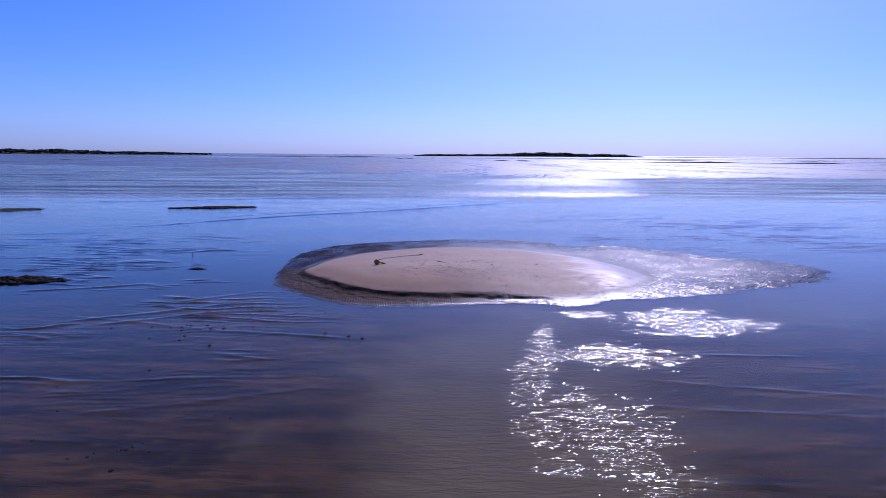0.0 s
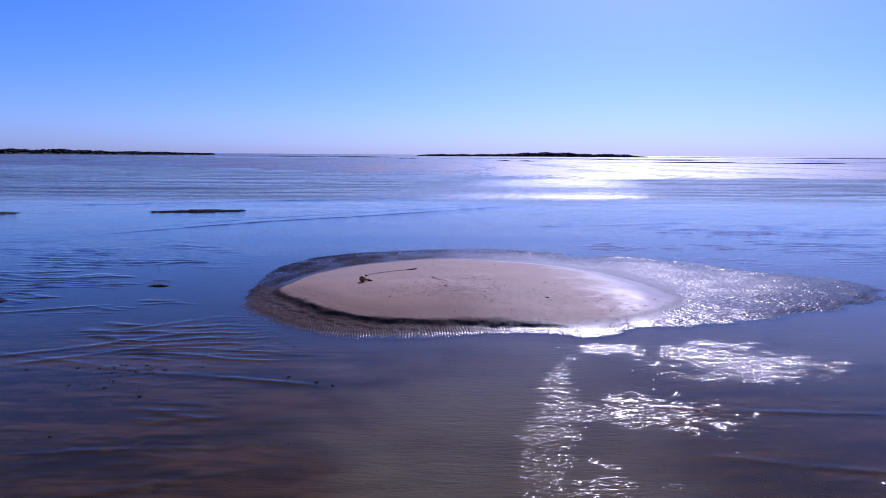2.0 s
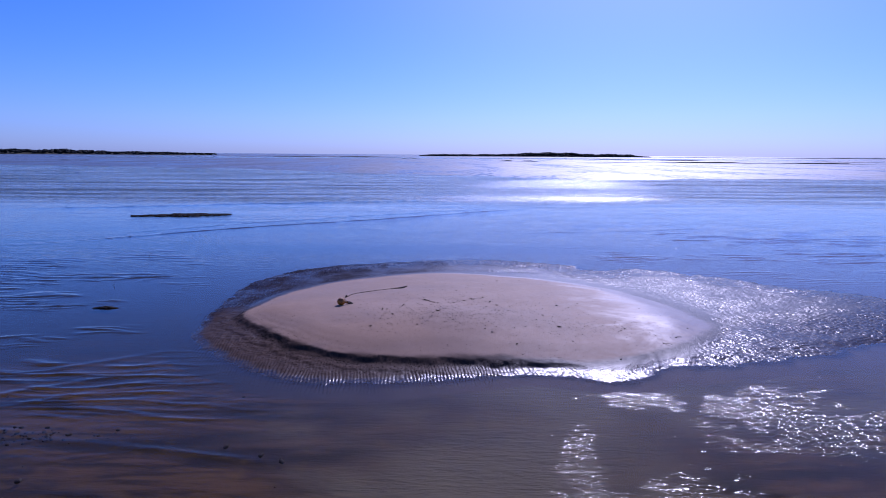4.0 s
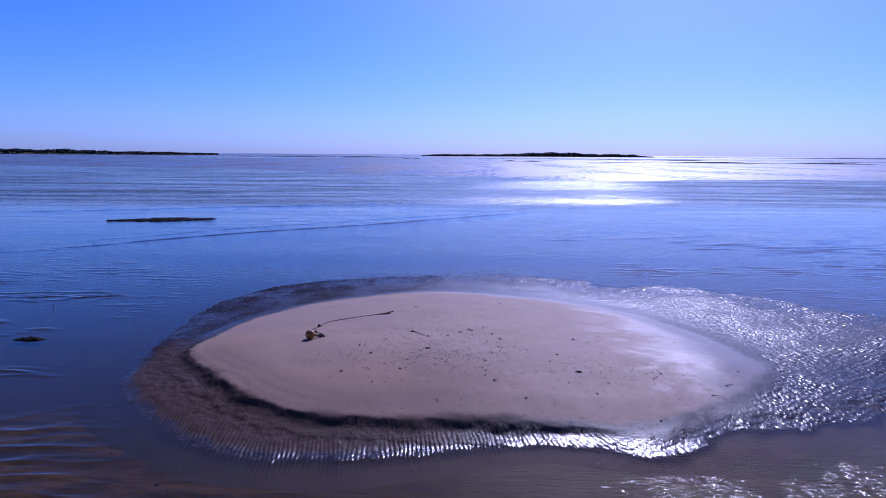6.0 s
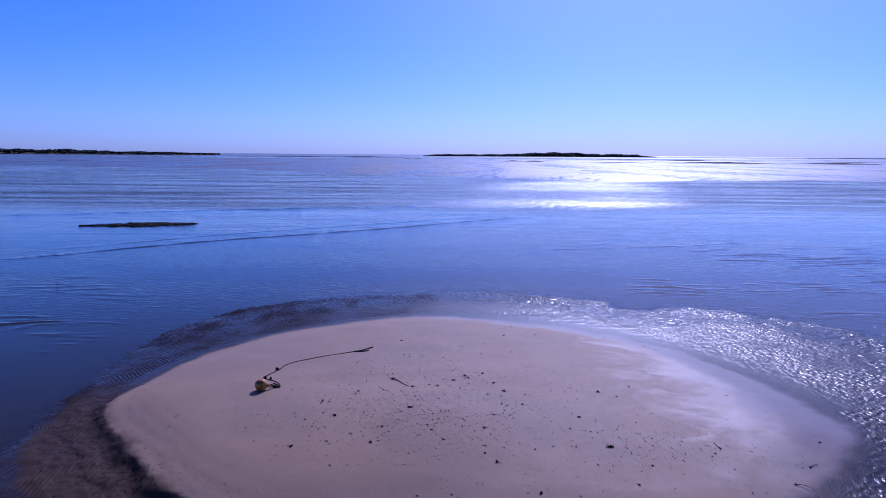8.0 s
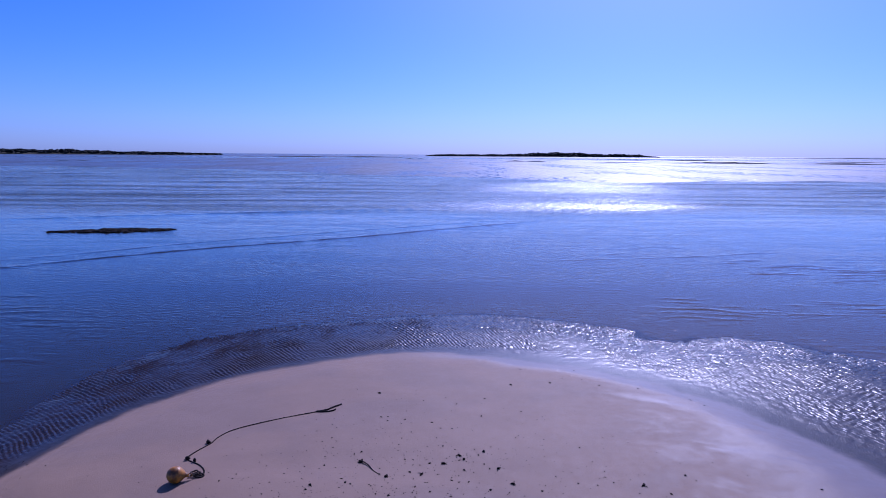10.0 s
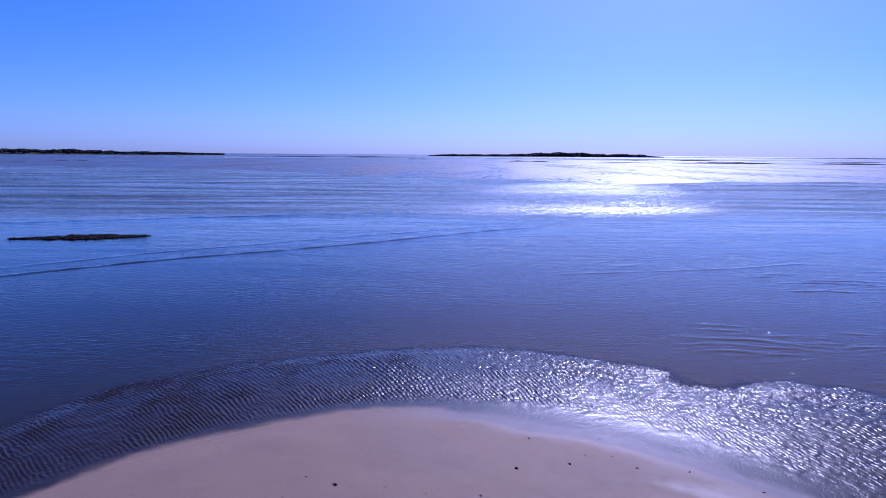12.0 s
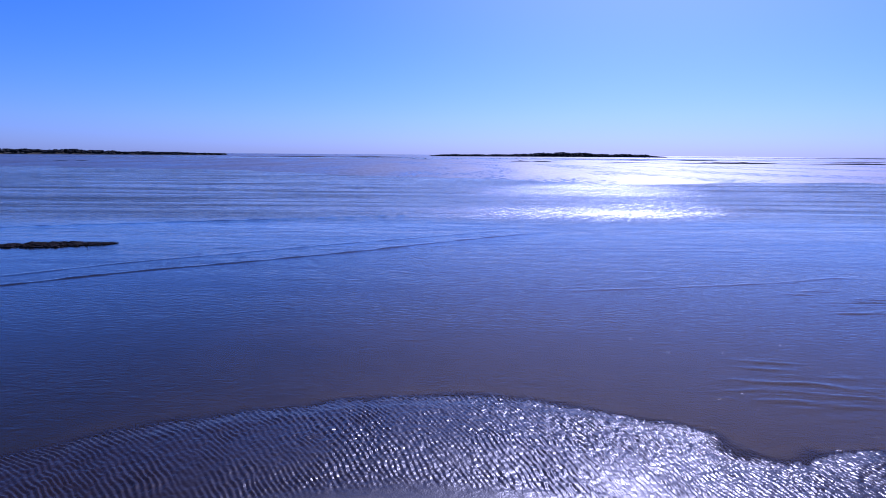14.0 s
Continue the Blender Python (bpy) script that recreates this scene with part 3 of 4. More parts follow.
def water_height(x, y):
    shore = np.hypot((x - 1.5) / 8.5, (y - 27.5) / 8.5)
    open_water = np.maximum(smooth(shore, 1.0, 1.5), smooth(x, 6, 9) * smooth(y, 33, 35)) * smooth(-np.hypot(x, y), -110, -50)
    bend = 0.5 * layered(x * 0.12, y * 0.4, 83, 3) + 0.30 * layered(x * 0.5, y * 0.7, 89, 2)
    a = 2 * np.pi * ((y + 0.05 * x) / 0.62 + bend * 2.0)
    b = 2 * np.pi * ((y - 0.10 * x) / 0.37 + bend * 3.1 + 0.4 * layered(x * 0.3, y * 0.9, 85, 2))
    a, b = np.sin(a + 0.7 * np.sin(a)), np.sin(b + 0.7 * np.sin(b))
    patch = smooth(layered(x * 0.34, y * 0.55, 87, 4), 0.0, 0.45)
    left = smooth(-x - 0.55 * np.clip(y - 21, 0, 16), 1.5, 6) * smooth(-y, -44, -28)
    right = smooth(x, 6, 9.5) * smooth(y, 30, 34) * smooth(-y, -54, -44)
    z = open_water * patch * (0.16 + 1.5 * left + 1.3 * right) * (0.018 * np.maximum(a, 0) ** 3 + 0.010 * np.maximum(b, 0) ** 2)
    # short wavelets over the near mud on either side of the channel
    shoal = np.maximum(smooth(-x, 0.6, 3.5) * smooth(-y, -21, -17), smooth(x, 4.0, 6.5) * smooth(-y, -16, -13.5))
    c = 2 * np.pi * ((y - 0.16 * x) / 0.36 + 1.6 * layered(x * 0.35, y * 0.8, 93, 3))
    tufts = smooth(layered(x * 0.55, y * 1.3, 95, 3), -0.25, 0.5)
    z = z + shoal * tufts * 0.0085 * np.maximum(np.sin(c + 0.6 * np.sin(c)), 0) ** 2
    for (ax, ay), (bx2, by2), high, half in SEAMS:
        ex, ey = bx2 - ax, by2 - ay
        length = math.hypot(ex, ey)
        u = ((x - ax) * ex + (y - ay) * ey) / length
        v = ((y - ay) * ex - (x - ax) * ey) / length + 0.18 * length / 12 * layered(u * 2.2 / length, 0 * u, int(high * 999), 3)
        ends = smooth(u, 0, 0.18 * length) * smooth(-u, -length, -0.82 * length)
        z = z + high * ends * np.exp(-(v / half) ** 2) * (0.8 + 0.4 * layered(u * 0.9, v * 0, 91, 3))
    return z


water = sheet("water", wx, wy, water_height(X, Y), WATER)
tagged(water, "shallow blue tidal water with wind ripples over mud", "water", kind="structure")

# the wet rippled skirt in fine lines, the smooth dry crown and the drowned foot in wider ones that dip just under it
bx, by = np.arange(-8.8, 18.6, 0.016), np.arange(18.0, 37.6, 0.022)
X, Y = np.meshgrid(bx, by)
Z, A = bar_height(X, Y)
skirt = sheet("wet_sand_skirt", bx, by, Z, SAND, (A > -0.45) & (DRY(X, Y) < 0.35))
tagged(skirt, "dark wet sand skirt combed into ripples by the ebb", "wet sand", kind="structure")
bx, by = np.arange(-8.8, 18.6, 0.06), np.arange(18.0, 37.6, 0.06)
X, Y = np.meshgrid(bx, by)
Z, A = bar_height(X, Y)
crown = DRY(X, Y)
bar = sheet("sandbar", bx, by, Z - 0.005 * smooth(-crown, -0.33, -0.2) * (A > -0.6), SAND, (A > -1.25) & ((A < -0.30) | (crown > 0.25)))
tagged(bar, "low sandbar of pale dry sand ringed by wet rippled sand", "sandbar", kind="structure")


# ---- far land ----
def far_island(name, a, b, width, top, label, seed, shape, count, low, high):
    """A low island from a to b: a marshy mound with a dense wood of many crowns on it. shape(u) gives the height of the wood along it."""
    r = random.Random(seed)
    a, b = Vector((*a, 0)), Vector((*b, 0))
    along = b - a
    side = Vector((-along.y, along.x, 0)).normalized()
    us, vs = np.linspace(0, 1, 90), np.linspace(-1, 1, 13)
    bm = bmesh.new()
    rows = []
    for u in us:
        swell = math.sin(math.pi * min(max(u, 0), 1)) ** 0.4
        row = []
        for v in vs:
            h = top * swell * (1 - v * v) ** 0.7 - 0.3
            p = a + along * float(u) + side * float(v) * width * (0.25 + 0.75 * swell) + Vector((0, 0, h + r.uniform(-0.1, 0.1)))
            row.append(bm.verts.new(p))
        rows.append(row)
    for p, q in zip(rows, rows[1:]):
        for k in range(len(vs) - 1):
            bm.faces.new((p[k], q[k], q[k + 1], p[k + 1]))
    bmesh.ops.recalc_face_normals(bm, faces=bm.faces)
    island = part(name, bm, SCRUB)
    tagged(island, label, "island", kind="structure")
    pts, faces = [], []
    ico = bmesh.new()
    bmesh.ops.create_icosphere(ico, subdivisions=1, radius=1.0)
    base = np.array([v.co[:] for v in ico.verts])
    tri = np.array([[v.index for v in fc.verts] for fc in ico.faces])
    ico.free()
    rng = np.random.RandomState(seed)
    for k in range(count):
        u, v = rng.rand(), rng.uniform(-0.8, 0.8)
        h = shape(u)
        if h < 0.3:
            continue
        s = rng.uniform(low, high) * (0.6 + 0.4 * min(h / 6, 1))
        p = a + along * u + side * v * width
        zc = top * 0.6 + rng.uniform(0.1, 1.0) * h - 0.5 * s
        one = base * rng.uniform(0.6, 1.2, (len(base), 1)) * np.array([s * 1.3, s * 1.3, s * 0.8]) + np.array([p.x, p.y, max(zc, 0.4)])
        faces.append(tri + len(base) * len(pts))
        pts.append(one)
    me = bpy.data.meshes.new(name + "_wood")
    me.from_pydata(np.concatenate(pts).tolist(), [], np.concatenate(faces).tolist())
    me.materials.append(LEAVES)
    tagged(new("island_wood", me), "dense dark wood along the far island", "trees", kind="stuff")


def wood_near(u):
    return 9.0 * (0.80 + 0.12 * math.sin(u * 37) + 0.10 * math.sin(u * 91 + 1)) * min(1, (1 - u) * 2.2 + 0.1)


def wood_far(u):
    h = 3.6 + 6.5 * math.exp(-((u - 0.58) / 0.17) ** 2) + 2.5 * math.exp(-((u - 0.86) / 0.08) ** 2)
    return h * (0.88 + 0.12 * math.sin(u * 70)) * min(1, u * 15) * min(1, (1 - u) * 12)


far_island("wooded_shore", (-1250, 830), (-480, 1260), 60, 5.0, "low wooded shore on the horizon behind mudflats", 3, wood_near, 3400, 1.5, 4.0)
far_island("wooded_island", (-72, 1500), (480, 1500), 50, 2.6, "low dark wooded island on the horizon", 5, wood_far, 2600, 1.3, 4.2)


def sand_spit(a, b, wide, high, seed):
    """A long low bank of dark wet sand far out on the flats."""
    r = random.Random(seed)
    a, b = Vector((*a, 0)), Vector((*b, 0))
    along, rows = b - a, []
    side = Vector((-along.y, along.x, 0)).normalized()
    bm = bmesh.new()
    for k in range(61):
        u = k / 60
        swell = math.sin(math.pi * u) ** 0.5 * (0.7 + 0.3 * math.sin(u * 17 + seed)) * r.uniform(0.8, 1.1)
        rows.append([bm.verts.new(a + along * u + side * v * wide * max(swell, 0.05) + Vector((0, 0, high * swell * (1 - v * v) - 0.25)))
                     for v in (-1, -0.6, -0.2, 0.2, 0.6, 1)])
    for p, q in zip(rows, rows[1:]):
        for k in range(5):
            bm.faces.new((p[k], q[k], q[k + 1], p[k + 1]))
    bmesh.ops.recalc_face_normals(bm, faces=bm.faces)
    tagged(part("sand_spit", bm, LEAVES), "long low dark sand spit far out on the flats", "sandbank", kind="structure")


sand_spit((-232, 356), (-208, 372), 4, 0.8, 1)
sand_spit((-320, 900), (-40, 880), 14, 1.8, 2)
sand_spit((-52, 610), (-22, 600), 5, 1.2, 3)
sand_spit((120, 640), (300, 590), 6, 1.3, 4)
sand_spit((290, 560), (560, 540), 6, 1.3, 5)
sand_spit((90, 436), (300, 415), 3, 1.5, 7)
sand_spit((285, 405), (420, 372), 3, 1.6, 8)
sand_spit((30, 470), (75, 462), 3, 1.3, 9)
sand_spit((480, 1450), (1400, 1300), 20, 2.6, 6)

# ---- things on the bar ----
def bar_at(x, y):
    z, _ = bar_height(np.array([[float(x)]]), np.array([[float(y)]]))
    return float(z[0, 0])


def tube(path, radius, sides=7, twist=0.0, seed=0):
    """A bmesh tube along a list of points; radius may be a list."""
    bm, rings, r = bmesh.new(), [], random.Random(seed)
    pts = [Vector(p) for p in path]
    for k, p in enumerate(pts):
        way = (pts[min(k + 1, len(pts) - 1)] - pts[max(k - 1, 0)]).normalized()
        side = way.cross(Vector((0, 0, 1)))
        side = side.normalized() if side.length > 1e-4 else Vector((1, 0, 0))
        up = side.cross(way)
        rad = radius[k] if isinstance(radius, list) else radius
        rings.append([bm.verts.new(p + (side * math.cos(q) + up * math.sin(q)) * rad * (1 + 0.18 * math.cos(3 * q + twist * k)))
                      for q in [2 * math.pi * i / sides for i in range(sides)]])
    for a, b in zip(rings, rings[1:]):
        for i in range(sides):
            bm.faces.new((a[i], a[(i + 1) % sides], b[(i + 1) % sides], b[i]))
    bm.faces.new(rings[0][::-1])
    bm.faces.new(rings[-1])
    return bm


def glide(points, per=8):
    """Smooth open line through points."""
    p = [Vector(q) for q in points]
    p = [2 * p[0] - p[1]] + p + [2 * p[-1] - p[-2]]
    out = []
    for a, b, c, d in zip(p, p[1:], p[2:], p[3:]):
        for k in range(per):
            u = k / per
            out.append(0.5 * (2 * b + (c - a) * u + (2 * a - 5 * b + 4 * c - d) * u * u + (3 * b - a - 3 * c + d) * u ** 3))
    return out + [p[-2]]


def lathe(profile, sides=28):
    """A turned body along x from (x, radius) pairs."""
    bm, rings = bmesh.new(), []
    for x, rad in profile:
        rings.append([bm.verts.new((x, rad * math.cos(2 * math.pi * i / sides), rad * math.sin(2 * math.pi * i / sides))) for i in range(sides)])
    for a, b in zip(rings, rings[1:]):
        for i in range(sides):
            bm.faces.new((a[i], a[(i + 1) % sides], b[(i + 1) % sides], b[i]))
    bm.faces.new(rings[0][::-1])
    bm.faces.new(rings[-1])
    bmesh.ops.recalc_face_normals(bm, faces=bm.faces)
    return bm


def lump(bm, centre, size, r, level=2, wild=0.3):
    made = bmesh.ops.create_icosphere(bm, subdivisions=level, radius=1.0)["verts"]
    for v in made:
        k = 1 + r.uniform(-wild, wild)
        v.co = Vector((v.co.x * size[0] * k, v.co.y * size[1] * k, v.co.z * size[2] * k)) + Vector(centre)


def weed_tuft(bm, centre, reach, count, r, thick=0.012, lie=0.25):
    """Short ribbons of weed in all directions, with thickness."""
    c = Vector(centre)
    for k in range(count):
        q = r.uniform(0, 2 * math.pi)
        far = reach * r.uniform(0.4, 1.0)
        mid = c + Vector((math.cos(q) * far * 0.5, math.sin(q) * far * 0.5, far * lie * r.uniform(0.5, 1.3)))
        end = c + Vector((math.cos(q + r.uniform(-0.6, 0.6)) * far, math.sin(q + r.uniform(-0.6, 0.6)) * far, thick * 0.4))
        side = Vector((-math.sin(q), math.cos(q), 0)) * thick * r.uniform(0.8, 2.2)
        up = Vector((0, 0, thick * 0.6))
        rows = []
        for p, w in ((c, 1.0), (mid, 1.1), (end, 0.25)):
            rows.append([bm.verts.new(p - side * w), bm.verts.new(p + side * w), bm.verts.new(p + up)])
        for a, b in zip(rows, rows[1:]):
            for i in range(3):
                bm.faces.new((a[i], a[(i + 1) % 3], b[(i + 1) % 3], b[i]))


def mooring_buoy(x, y):
    base = bar_at(x, y)
    buoy = new("mooring_buoy")
    buoy.location = (x, y, base)
    tagged(buoy, "yellow plastic mooring buoy with dark rope lying on dry sand", "buoy")
    profile = [(-0.182, 0.012), (-0.178, 0.045), (-0.160, 0.088), (-0.125, 0.130), (-0.080, 0.157), (-0.030, 0.170), (0.020, 0.168),
               (0.065, 0.150), (0.105, 0.120), (0.140, 0.085), (0.165, 0.060), (0.185, 0.046), (0.225, 0.043), (0.232, 0.034)]
    turn = Matrix.Rotation(radians(24), 4, "Z") @ Matrix.Rotation(radians(13), 4, "Y")
    lift = Matrix.Translation((0, 0, 0.110)) @ Matrix.Scale(0.70, 4)
    bm = lathe(profile)
    bm.transform(lift @ turn)
    body = part("body", bm, BUOY, buoy)
    for at in (-0.005, 0.012):
        bm = lathe([(at - 0.004, 0.168), (at - 0.003, 0.175), (at + 0.003, 0.175), (at + 0.004, 0.168)])
        bm.transform(lift @ turn)
        part("seam", bm, BUOY, body)
    eye = [(0.228 + 0.035 + 0.035 * math.cos(q), 0, 0.035 * math.sin(q)) for q in [2 * math.pi * k / 14 for k in range(15)]]
    bm = tube(eye, 0.011, 8)
    bm.transform(lift @ turn)
    part("eyelet", bm, BUOY, buoy)

    def on_sand(px, py, up=0.012):
        return (px - x, py - y, bar_at(px, py) - base + up)
    eye_at = (lift @ turn @ Vector((0.270, 0, 0)))[:]
    line = glide([eye_at] + [on_sand(*p, 0.006) for p in (
        (-2.44, 25.04), (-2.46, 25.18), (-2.60, 25.35), (-2.86, 25.53), (-2.88, 25.66), (-2.82, 25.86), (-2.72, 26.08), (-2.69, 26.30),
        (-2.58, 26.55), (-2.36, 26.76), (-2.00, 26.98), (-1.60, 27.18), (-1.25, 27.36))], 22)
    part("rope", tube(line, [0.0085 + 0.003 * math.sin(k * 1.9) for k in range(len(line))], 7, 0.9), ROPE, buoy, "dark weathered rope snaking over the sand")
    r = random.Random(4)
    for k, (px, py, wide) in enumerate(((-2.86, 25.53, 0.030), (-2.77, 26.10, 0.036), (-2.72, 25.47, 0.022))):
        bm = bmesh.new()
        lump(bm, on_sand(px, py, 0.025), (wide, wide * 0.8, 0.035), r, 2, 0.25)
        weed_tuft(bm, on_sand(px, py, 0.01), wide * 2.0, 9, r, 0.007)
        part("knot", bm, ROPE, buoy)
    loops = []
    for k in range(3):
        c = on_sand(-2.47 - 0.04 * k, 25.02 + 0.02 * k)
        loops = [(c[0] + 0.07 * math.cos(q) * (1 - 0.15 * k), c[1] + 0.05 * math.sin(q), c[2] + 0.014 * k + 0.006 * math.sin(2 * q))
                 for q in [2 * math.pi * i / 18 for i in range(19)]]
        part("coil", tube(loops, 0.011, 6, 0.9), ROPE, buoy)
    tail = glide([on_sand(*p) for p in ((-1.30, 27.33), (-1.12, 27.42), (-1.02, 27.55), (-0.90, 27.68))], 7)
    part("frayed_end", tube(tail, [0.008 + 0.009 * abs(math.sin(k * 1.3)) for k in range(len(tail))], 7, 1.3), ROPE, buoy)
    tail = glide([on_sand(*p) for p in ((-1.28, 27.34), (-1.15, 27.33), (-1.02, 27.36), (-0.96, 27.43))], 6)
    part("frayed_end", tube(tail, [0.007 + 0.008 * abs(math.sin(k * 1.7)) for k in range(len(tail))], 7, 1.1), ROPE, buoy)
    return buoy


mooring_buoy(-2.72, 24.86)


def twig(x, y):
    """A thin twig with a tuft of dry weed at one end."""
    base = bar_at(x, y)
    ob = new("twig")
    ob.location = (x, y, base)
    tagged(ob, "thin dark twig with a weed tuft on the sand", "twig")
    end = (0.34, -0.40, bar_at(x + 0.34, y - 0.40) - base + 0.006)
    part("stem", tube(glide([(0, 0, 0.02), (0.12, -0.11, 0.018), (0.22, -0.27, 0.012), end], 5), [0.011 - 0.0005 * k for k in range(16)], 6), ROPE, ob)
    bm, r = bmesh.new(), random.Random(9)
    weed_tuft(bm, (0, 0, 0.0), 0.055, 22, r, 0.012, 0.5)
    part("weed_tuft", bm, WEED, ob)
    return ob


twig(-0.19, 25.46)

# scraps of weed and shell on the dry sand
r = random.Random(21)
models = []
for k in range(5):
    bm = bmesh.new()
    lump(bm, (0, 0, 0.012), (0.032 + 0.006 * k, 0.022, 0.014), r, 1, 0.35)
    weed_tuft(bm, (0, 0, 0), 0.055 + 0.008 * k, 4 + k % 3, r, 0.007)
    ob = part("seaweed_scrap", bm, WEED)
    tagged(ob, "small dark scrap of dried seaweed on sand", "seaweed", "scraps on the sandbar")
    models.append(ob)
spots = []
while len(spots) < 120:
    pick = r.random()
    if pick < 0.55:
        px, py = r.gauss(0.2, 1.25), r.gauss(23.7, 0.85)
    elif pick < 0.72:
        px, py = r.gauss(1.15, 0.5), r.gauss(25.3, 0.22)
    elif pick < 0.80:
        px, py = r.uniform(-4, 6), r.uniform(27.5, 30.5)
    elif pick < 0.90:
        px, py = r.gauss(3.8, 1.2), r.gauss(24.5, 1.6)
    else:
        px, py = r.uniform(-4.2, 6.8), r.uniform(22, 30)
    if float(DRY(px, py)) > 0.25:
        spots.append((px, py))
for k, (px, py) in enumerate(spots):
    m = pose(px, py, bar_at(px, py) - 0.002, 0, 0, r.uniform(0, 360))
    if k < 5:
        models[k].matrix_basis = m
    else:
        copy_thing(models[k % 5], m @ Matrix.Diagonal((*[r.choice((0.25, 0.35, 0.45, 0.6, 0.8))] * 3, 1)))


def litter(name, places, size, material, label, category, seed):
    """Very many tiny fragments as one mesh; places gives x, y, z arrays."""
    rng = np.random.RandomState(seed)
    px, py, pz = places
    base = np.array([(1, 0, 0), (-0.5, 0.8, 0), (-0.5, -0.8, 0), (0.1, 0.1, 0.7), (0, 0, -0.4)], float)
    tri = np.array([(0, 1, 3), (1, 2, 3), (2, 0, 3), (1, 0, 4), (2, 1, 4), (0, 2, 4)])
    count = len(px)
    turn = rng.uniform(0, 2 * np.pi, count)
    big = size * rng.lognormal(0, 0.5, count)
    sh = base[None] * rng.uniform(0.6, 1.3, (count, 5, 1)) * big[:, None, None]
    co = np.empty_like(sh)
    co[..., 0] = sh[..., 0] * np.cos(turn)[:, None] - sh[..., 1] * np.sin(turn)[:, None] + px[:, None]
    co[..., 1] = sh[..., 0] * np.sin(turn)[:, None] + sh[..., 1] * np.cos(turn)[:, None] + py[:, None]
    co[..., 2] = sh[..., 2] + pz[:, None]
    faces = (tri[None] + 5 * np.arange(count)[:, None, None]).reshape(-1, 3)
    me = bpy.data.meshes.new(name)
    me.from_pydata(co.reshape(-1, 3).tolist(), [], faces.tolist())
    me.materials.append(material)
    return tagged(new(name, me), label, category, kind="stuff")


rng = np.random.RandomState(77)
px, py = np.concatenate([rng.normal(0.6, 1.9, 2000), rng.normal(0.2, 0.9, 900), rng.normal(4.6, 1.0, 700)]), np.concatenate([rng.normal(23.9, 1.7, 2000), rng.normal(23.6, 0.5, 900), rng.normal(22.8, 0.5, 700)])
ok = DRY(px, py) > 0.15
px, py = px[ok], py[ok]
litter("shell_grit", (px, py, bar_height(px, py)[0]), 0.0075, SHELL, "fine dark shell grit scattered over dry sand", "grit", 1)

# the dark wrack line below the worn edge of the dry sand
px, py = rng.uniform(-6.4, 5.6, 520000), rng.uniform(19.6, 26.0, 520000)
d = DRY(px, py) + 0.12 * layered(px * 1.6, py * 1.6, 41, 4)
chance = (np.exp(-((d + 0.10) / 0.13) ** 2) + 0.16 * np.exp(-((d + 0.45) / 0.3) ** 2) + 0.022 * (d < 0) + 0.025 * np.exp(-((d - 0.35) / 0.25) ** 2))
chance = chance * smooth(-(px * 0.12 + py), -26.0, -24.0) * (0.35 + 0.65 * smooth(layered(px * 0.8, py * 0.8, 43, 3), -0.5, 0.4))
ok = (rng.rand(len(px)) < chance) & (APRON(px, py) > 0.25)
px, py = px[ok], py[ok]
litter("wrack_line", (px, py, bar_height(px, py)[0]), 0.0055, WRACK, "dark wrack of weed shreds along the worn sand edge", "seaweed", 2)


# ---- weed and stones in the shallows ----
def weed_mat(x, y, long, wide, high, turn, seed, label, holes=0.35, material=WEED):
    """A mat of dark weed: a low uneven body with fronds standing out of it."""
    r = random.Random(seed)
    ob = new("seaweed_mat")
    ob.matrix_basis = pose(x, y, -0.03, 0, 0, turn)
    tagged(ob, label, "seaweed")
    bm = bmesh.new()
    for k in range(int(70 * long)):
        u = r.uniform(-1, 1)
        v = r.uniform(-1, 1) * max(1 - abs(u - 0.15) ** 1.6, 0.04)
        if noise.noise(Vector((u * long * 0.9, v * 2.2, seed))) < holes - 0.55:
            continue
        s = r.uniform(0.05, 0.15)
        lump(bm, (u * long / 2, v * wide / 2, 0.03), (s * 2.4, s * 1.2, high * r.uniform(0.2, 0.7) * (1 - 0.6 * abs(u))), r, 1, 0.4)
    part("weed_body", bm, material, ob)
    bm = bmesh.new()
    for k in range(int(26 * long)):
        u = r.uniform(-1, 1)
        v = r.uniform(-1, 1) * max(1 - abs(u - 0.15) ** 1.6, 0.04)
        weed_tuft(bm, (u * long / 2, v * wide / 2, 0.03), r.uniform(0.12, 0.28) * min(1, 0.4 + wide), 6, r, 0.014, 0.4)
    part("fronds", bm, material, ob)
    return ob


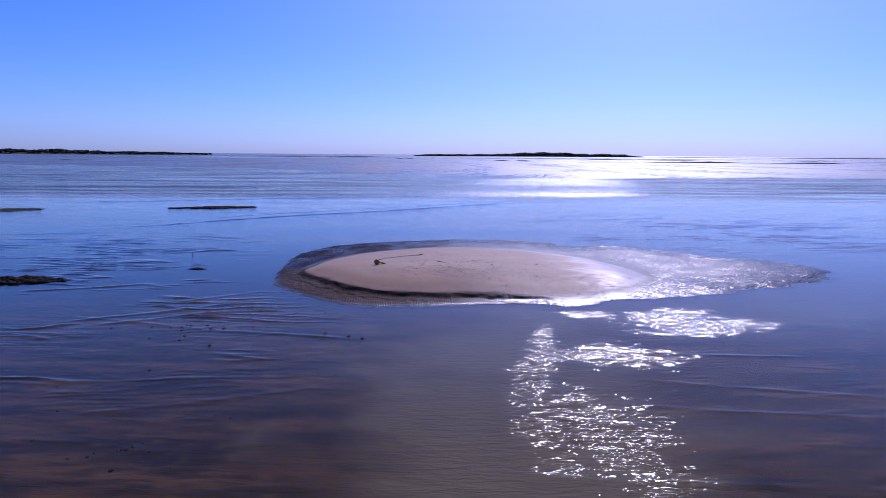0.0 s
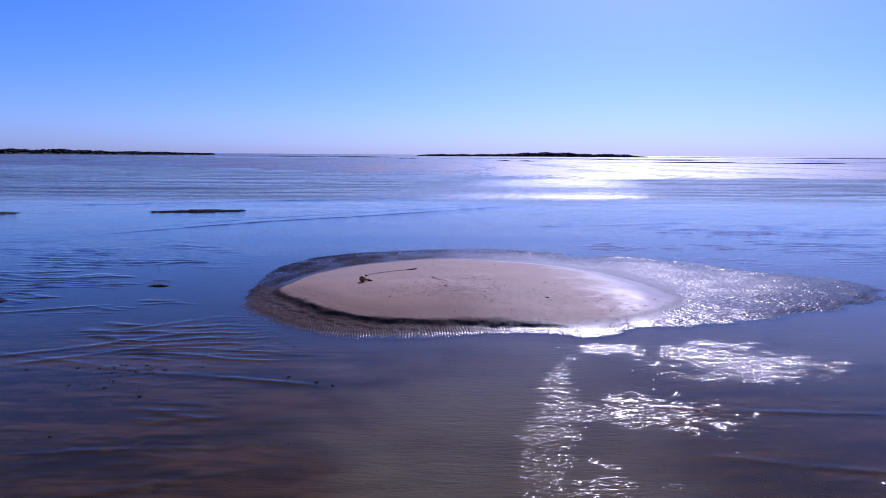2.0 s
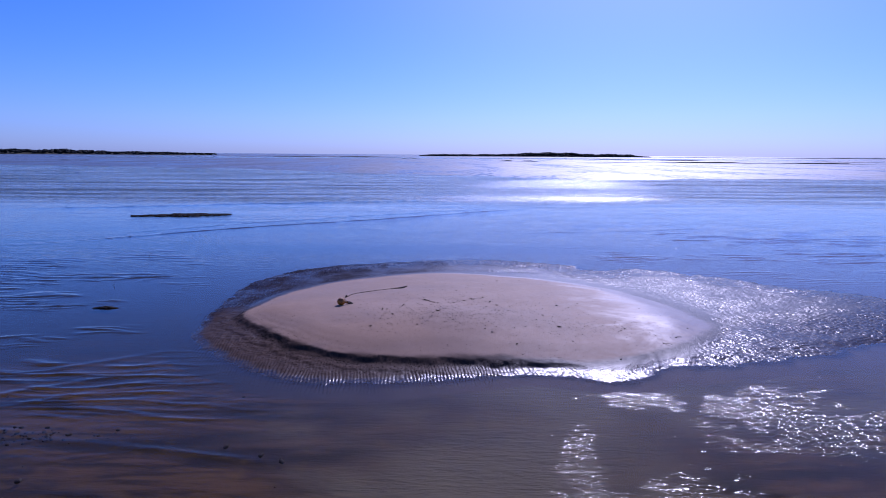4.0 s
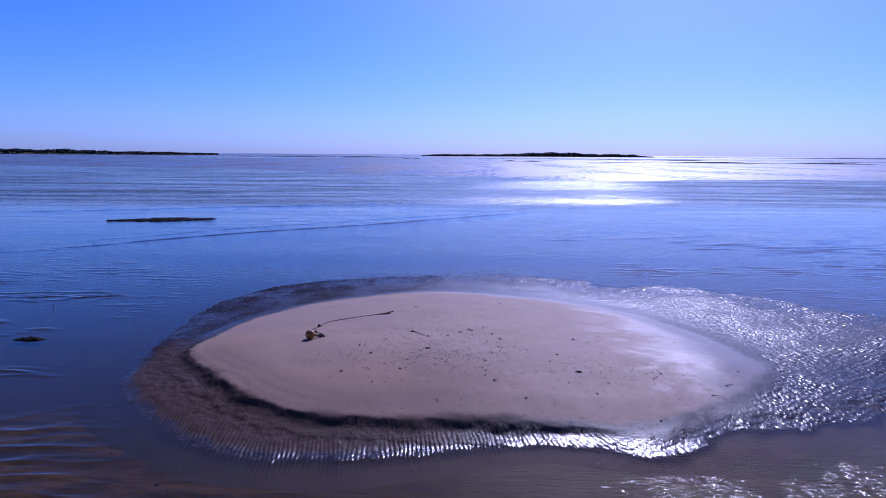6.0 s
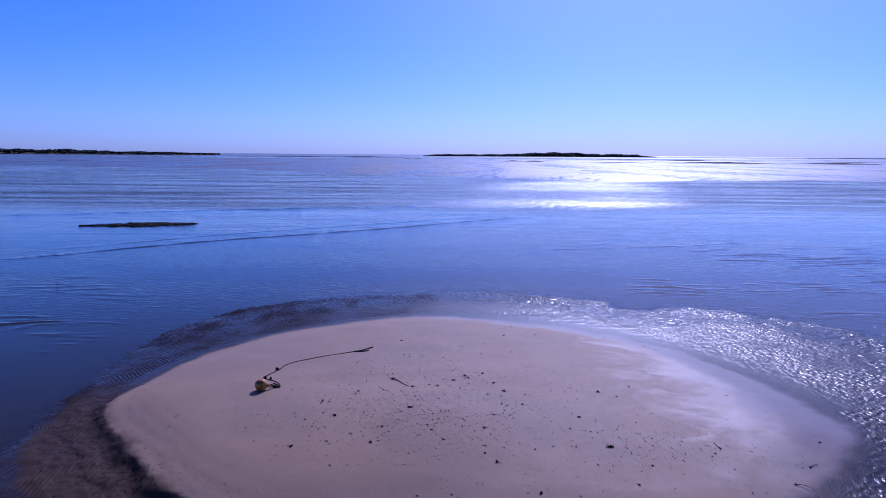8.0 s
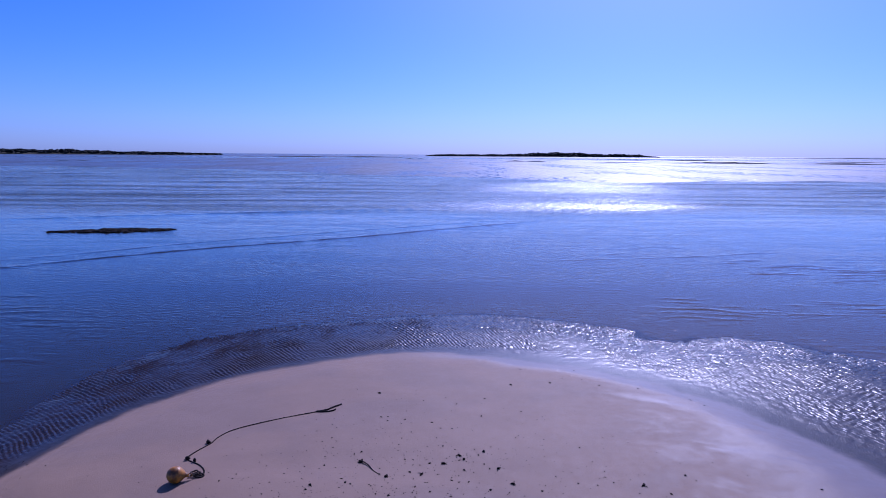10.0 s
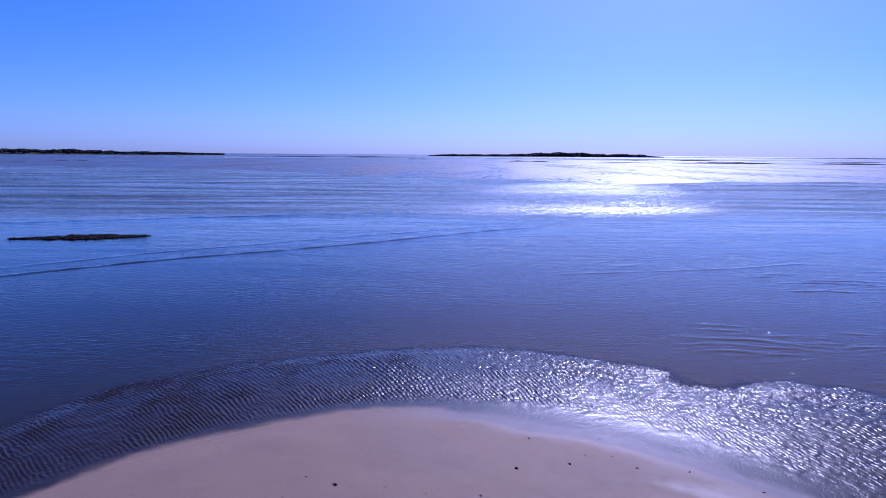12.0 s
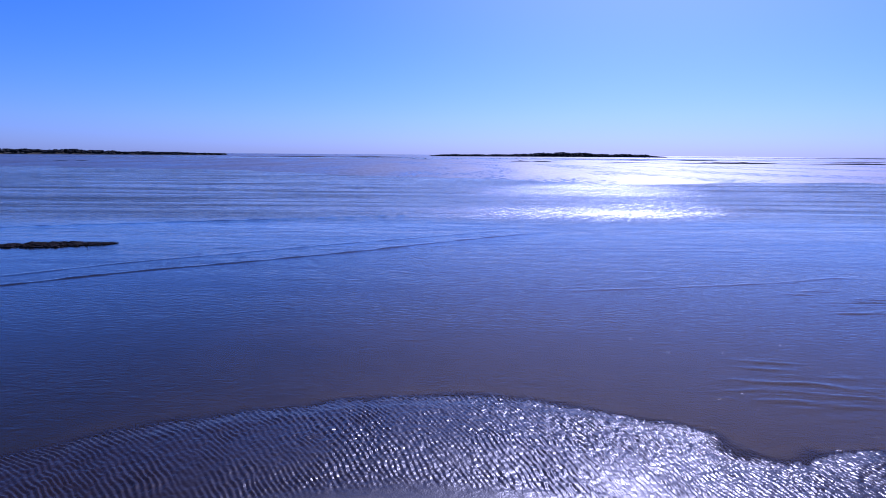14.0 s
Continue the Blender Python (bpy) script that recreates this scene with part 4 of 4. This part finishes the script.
weed_mat(-21.2, 55.8, 7.4, 1.9, 0.20, 14, 31, "dark brown seaweed mat lying in shallow water")
weed_mat(-17.0, 23.3, 4.4, 1.3, 0.20, 4, 32, "dark ragged seaweed mat at the water's edge")
weed_mat(-10.7, 26.0, 0.36, 0.12, 0.05, 0, 33, "small dark clump of seaweed in shallow water", -1)
weed_mat(-38.5, 52.0, 7.0, 3.2, 0.10, 20, 34, "thin brown weed and mud bank in the shallows", material=SCRUB)

r = random.Random(55)
stones = []
for k in range(4):
    bm = bmesh.new()
    lump(bm, (0, 0, 0.02), (0.060, 0.042, 0.034), r, 2, 0.16)
    ob = part("stone", bm, SHELL)
    tagged(ob, "small dark wet stone in shallow water", "stone", "stones in the shallows")
    stones.append(ob)
spots = [(-3.3, 16.6), (-2.6, 16.3), (-2.2, 16.1), (-6.1, 15.4), (-7.0, 14.8), (-8.3, 15.7), (-5.4, 19.6), (-5.0, 19.8), (-4.7, 20.0)]
spots += [(r.gauss(-7.0, 0.8), r.gauss(17.0, 0.16)) for k in range(80)] + [(r.gauss(-7.6, 0.4), r.gauss(16.3, 0.35)) for k in range(26)]
spots += [(r.gauss(-5.6, 0.5), r.gauss(9.6, 0.2)) for k in range(14)] + [(r.uniform(-9, -2), r.uniform(9, 19)) for k in range(26)]
for k, (px, py) in enumerate(spots):
    m = pose(px, py, max(float(flat_height(np.array([px]), np.array([py]))[0]), -0.02), r.uniform(-9, 9), r.uniform(-9, 9), r.uniform(0, 360))
    if k < 4:
        stones[k].matrix_basis = m
    else:
        copy_thing(stones[k % 4], m @ Matrix.Diagonal((*[r.choice((0.25, 0.35, 0.5, 0.75))] * 3, 1)))


def stake(x, y, high, lean):
    """A thin mooring stake standing in the shallows."""
    ob = part("stake", tube([(0, 0, -0.3), (0.01, 0, 0.0), (0.02, 0.01, high * 0.5), (0.03 + lean, 0.01, high)], [0.013, 0.012, 0.011, 0.009], 8), ROPE)
    ob.location = (x, y, 0)
    return tagged(ob, "thin dark wooden stake standing in shallow water", "stake", "stakes in the shallows")


stake(-14.05, 35.9, 0.20, 0.02)
stake(-12.26, 29.4, 0.16, -0.02)

for px, py, turn in ((6.2, 22.1, 30), (5.4, 22.9, 150), (6.7, 22.6, 80)):
    scrap = twig(px, py)
    scrap.rotation_euler, scrap.scale = (0, 0, radians(turn)), (0.5, 0.5, 0.5)
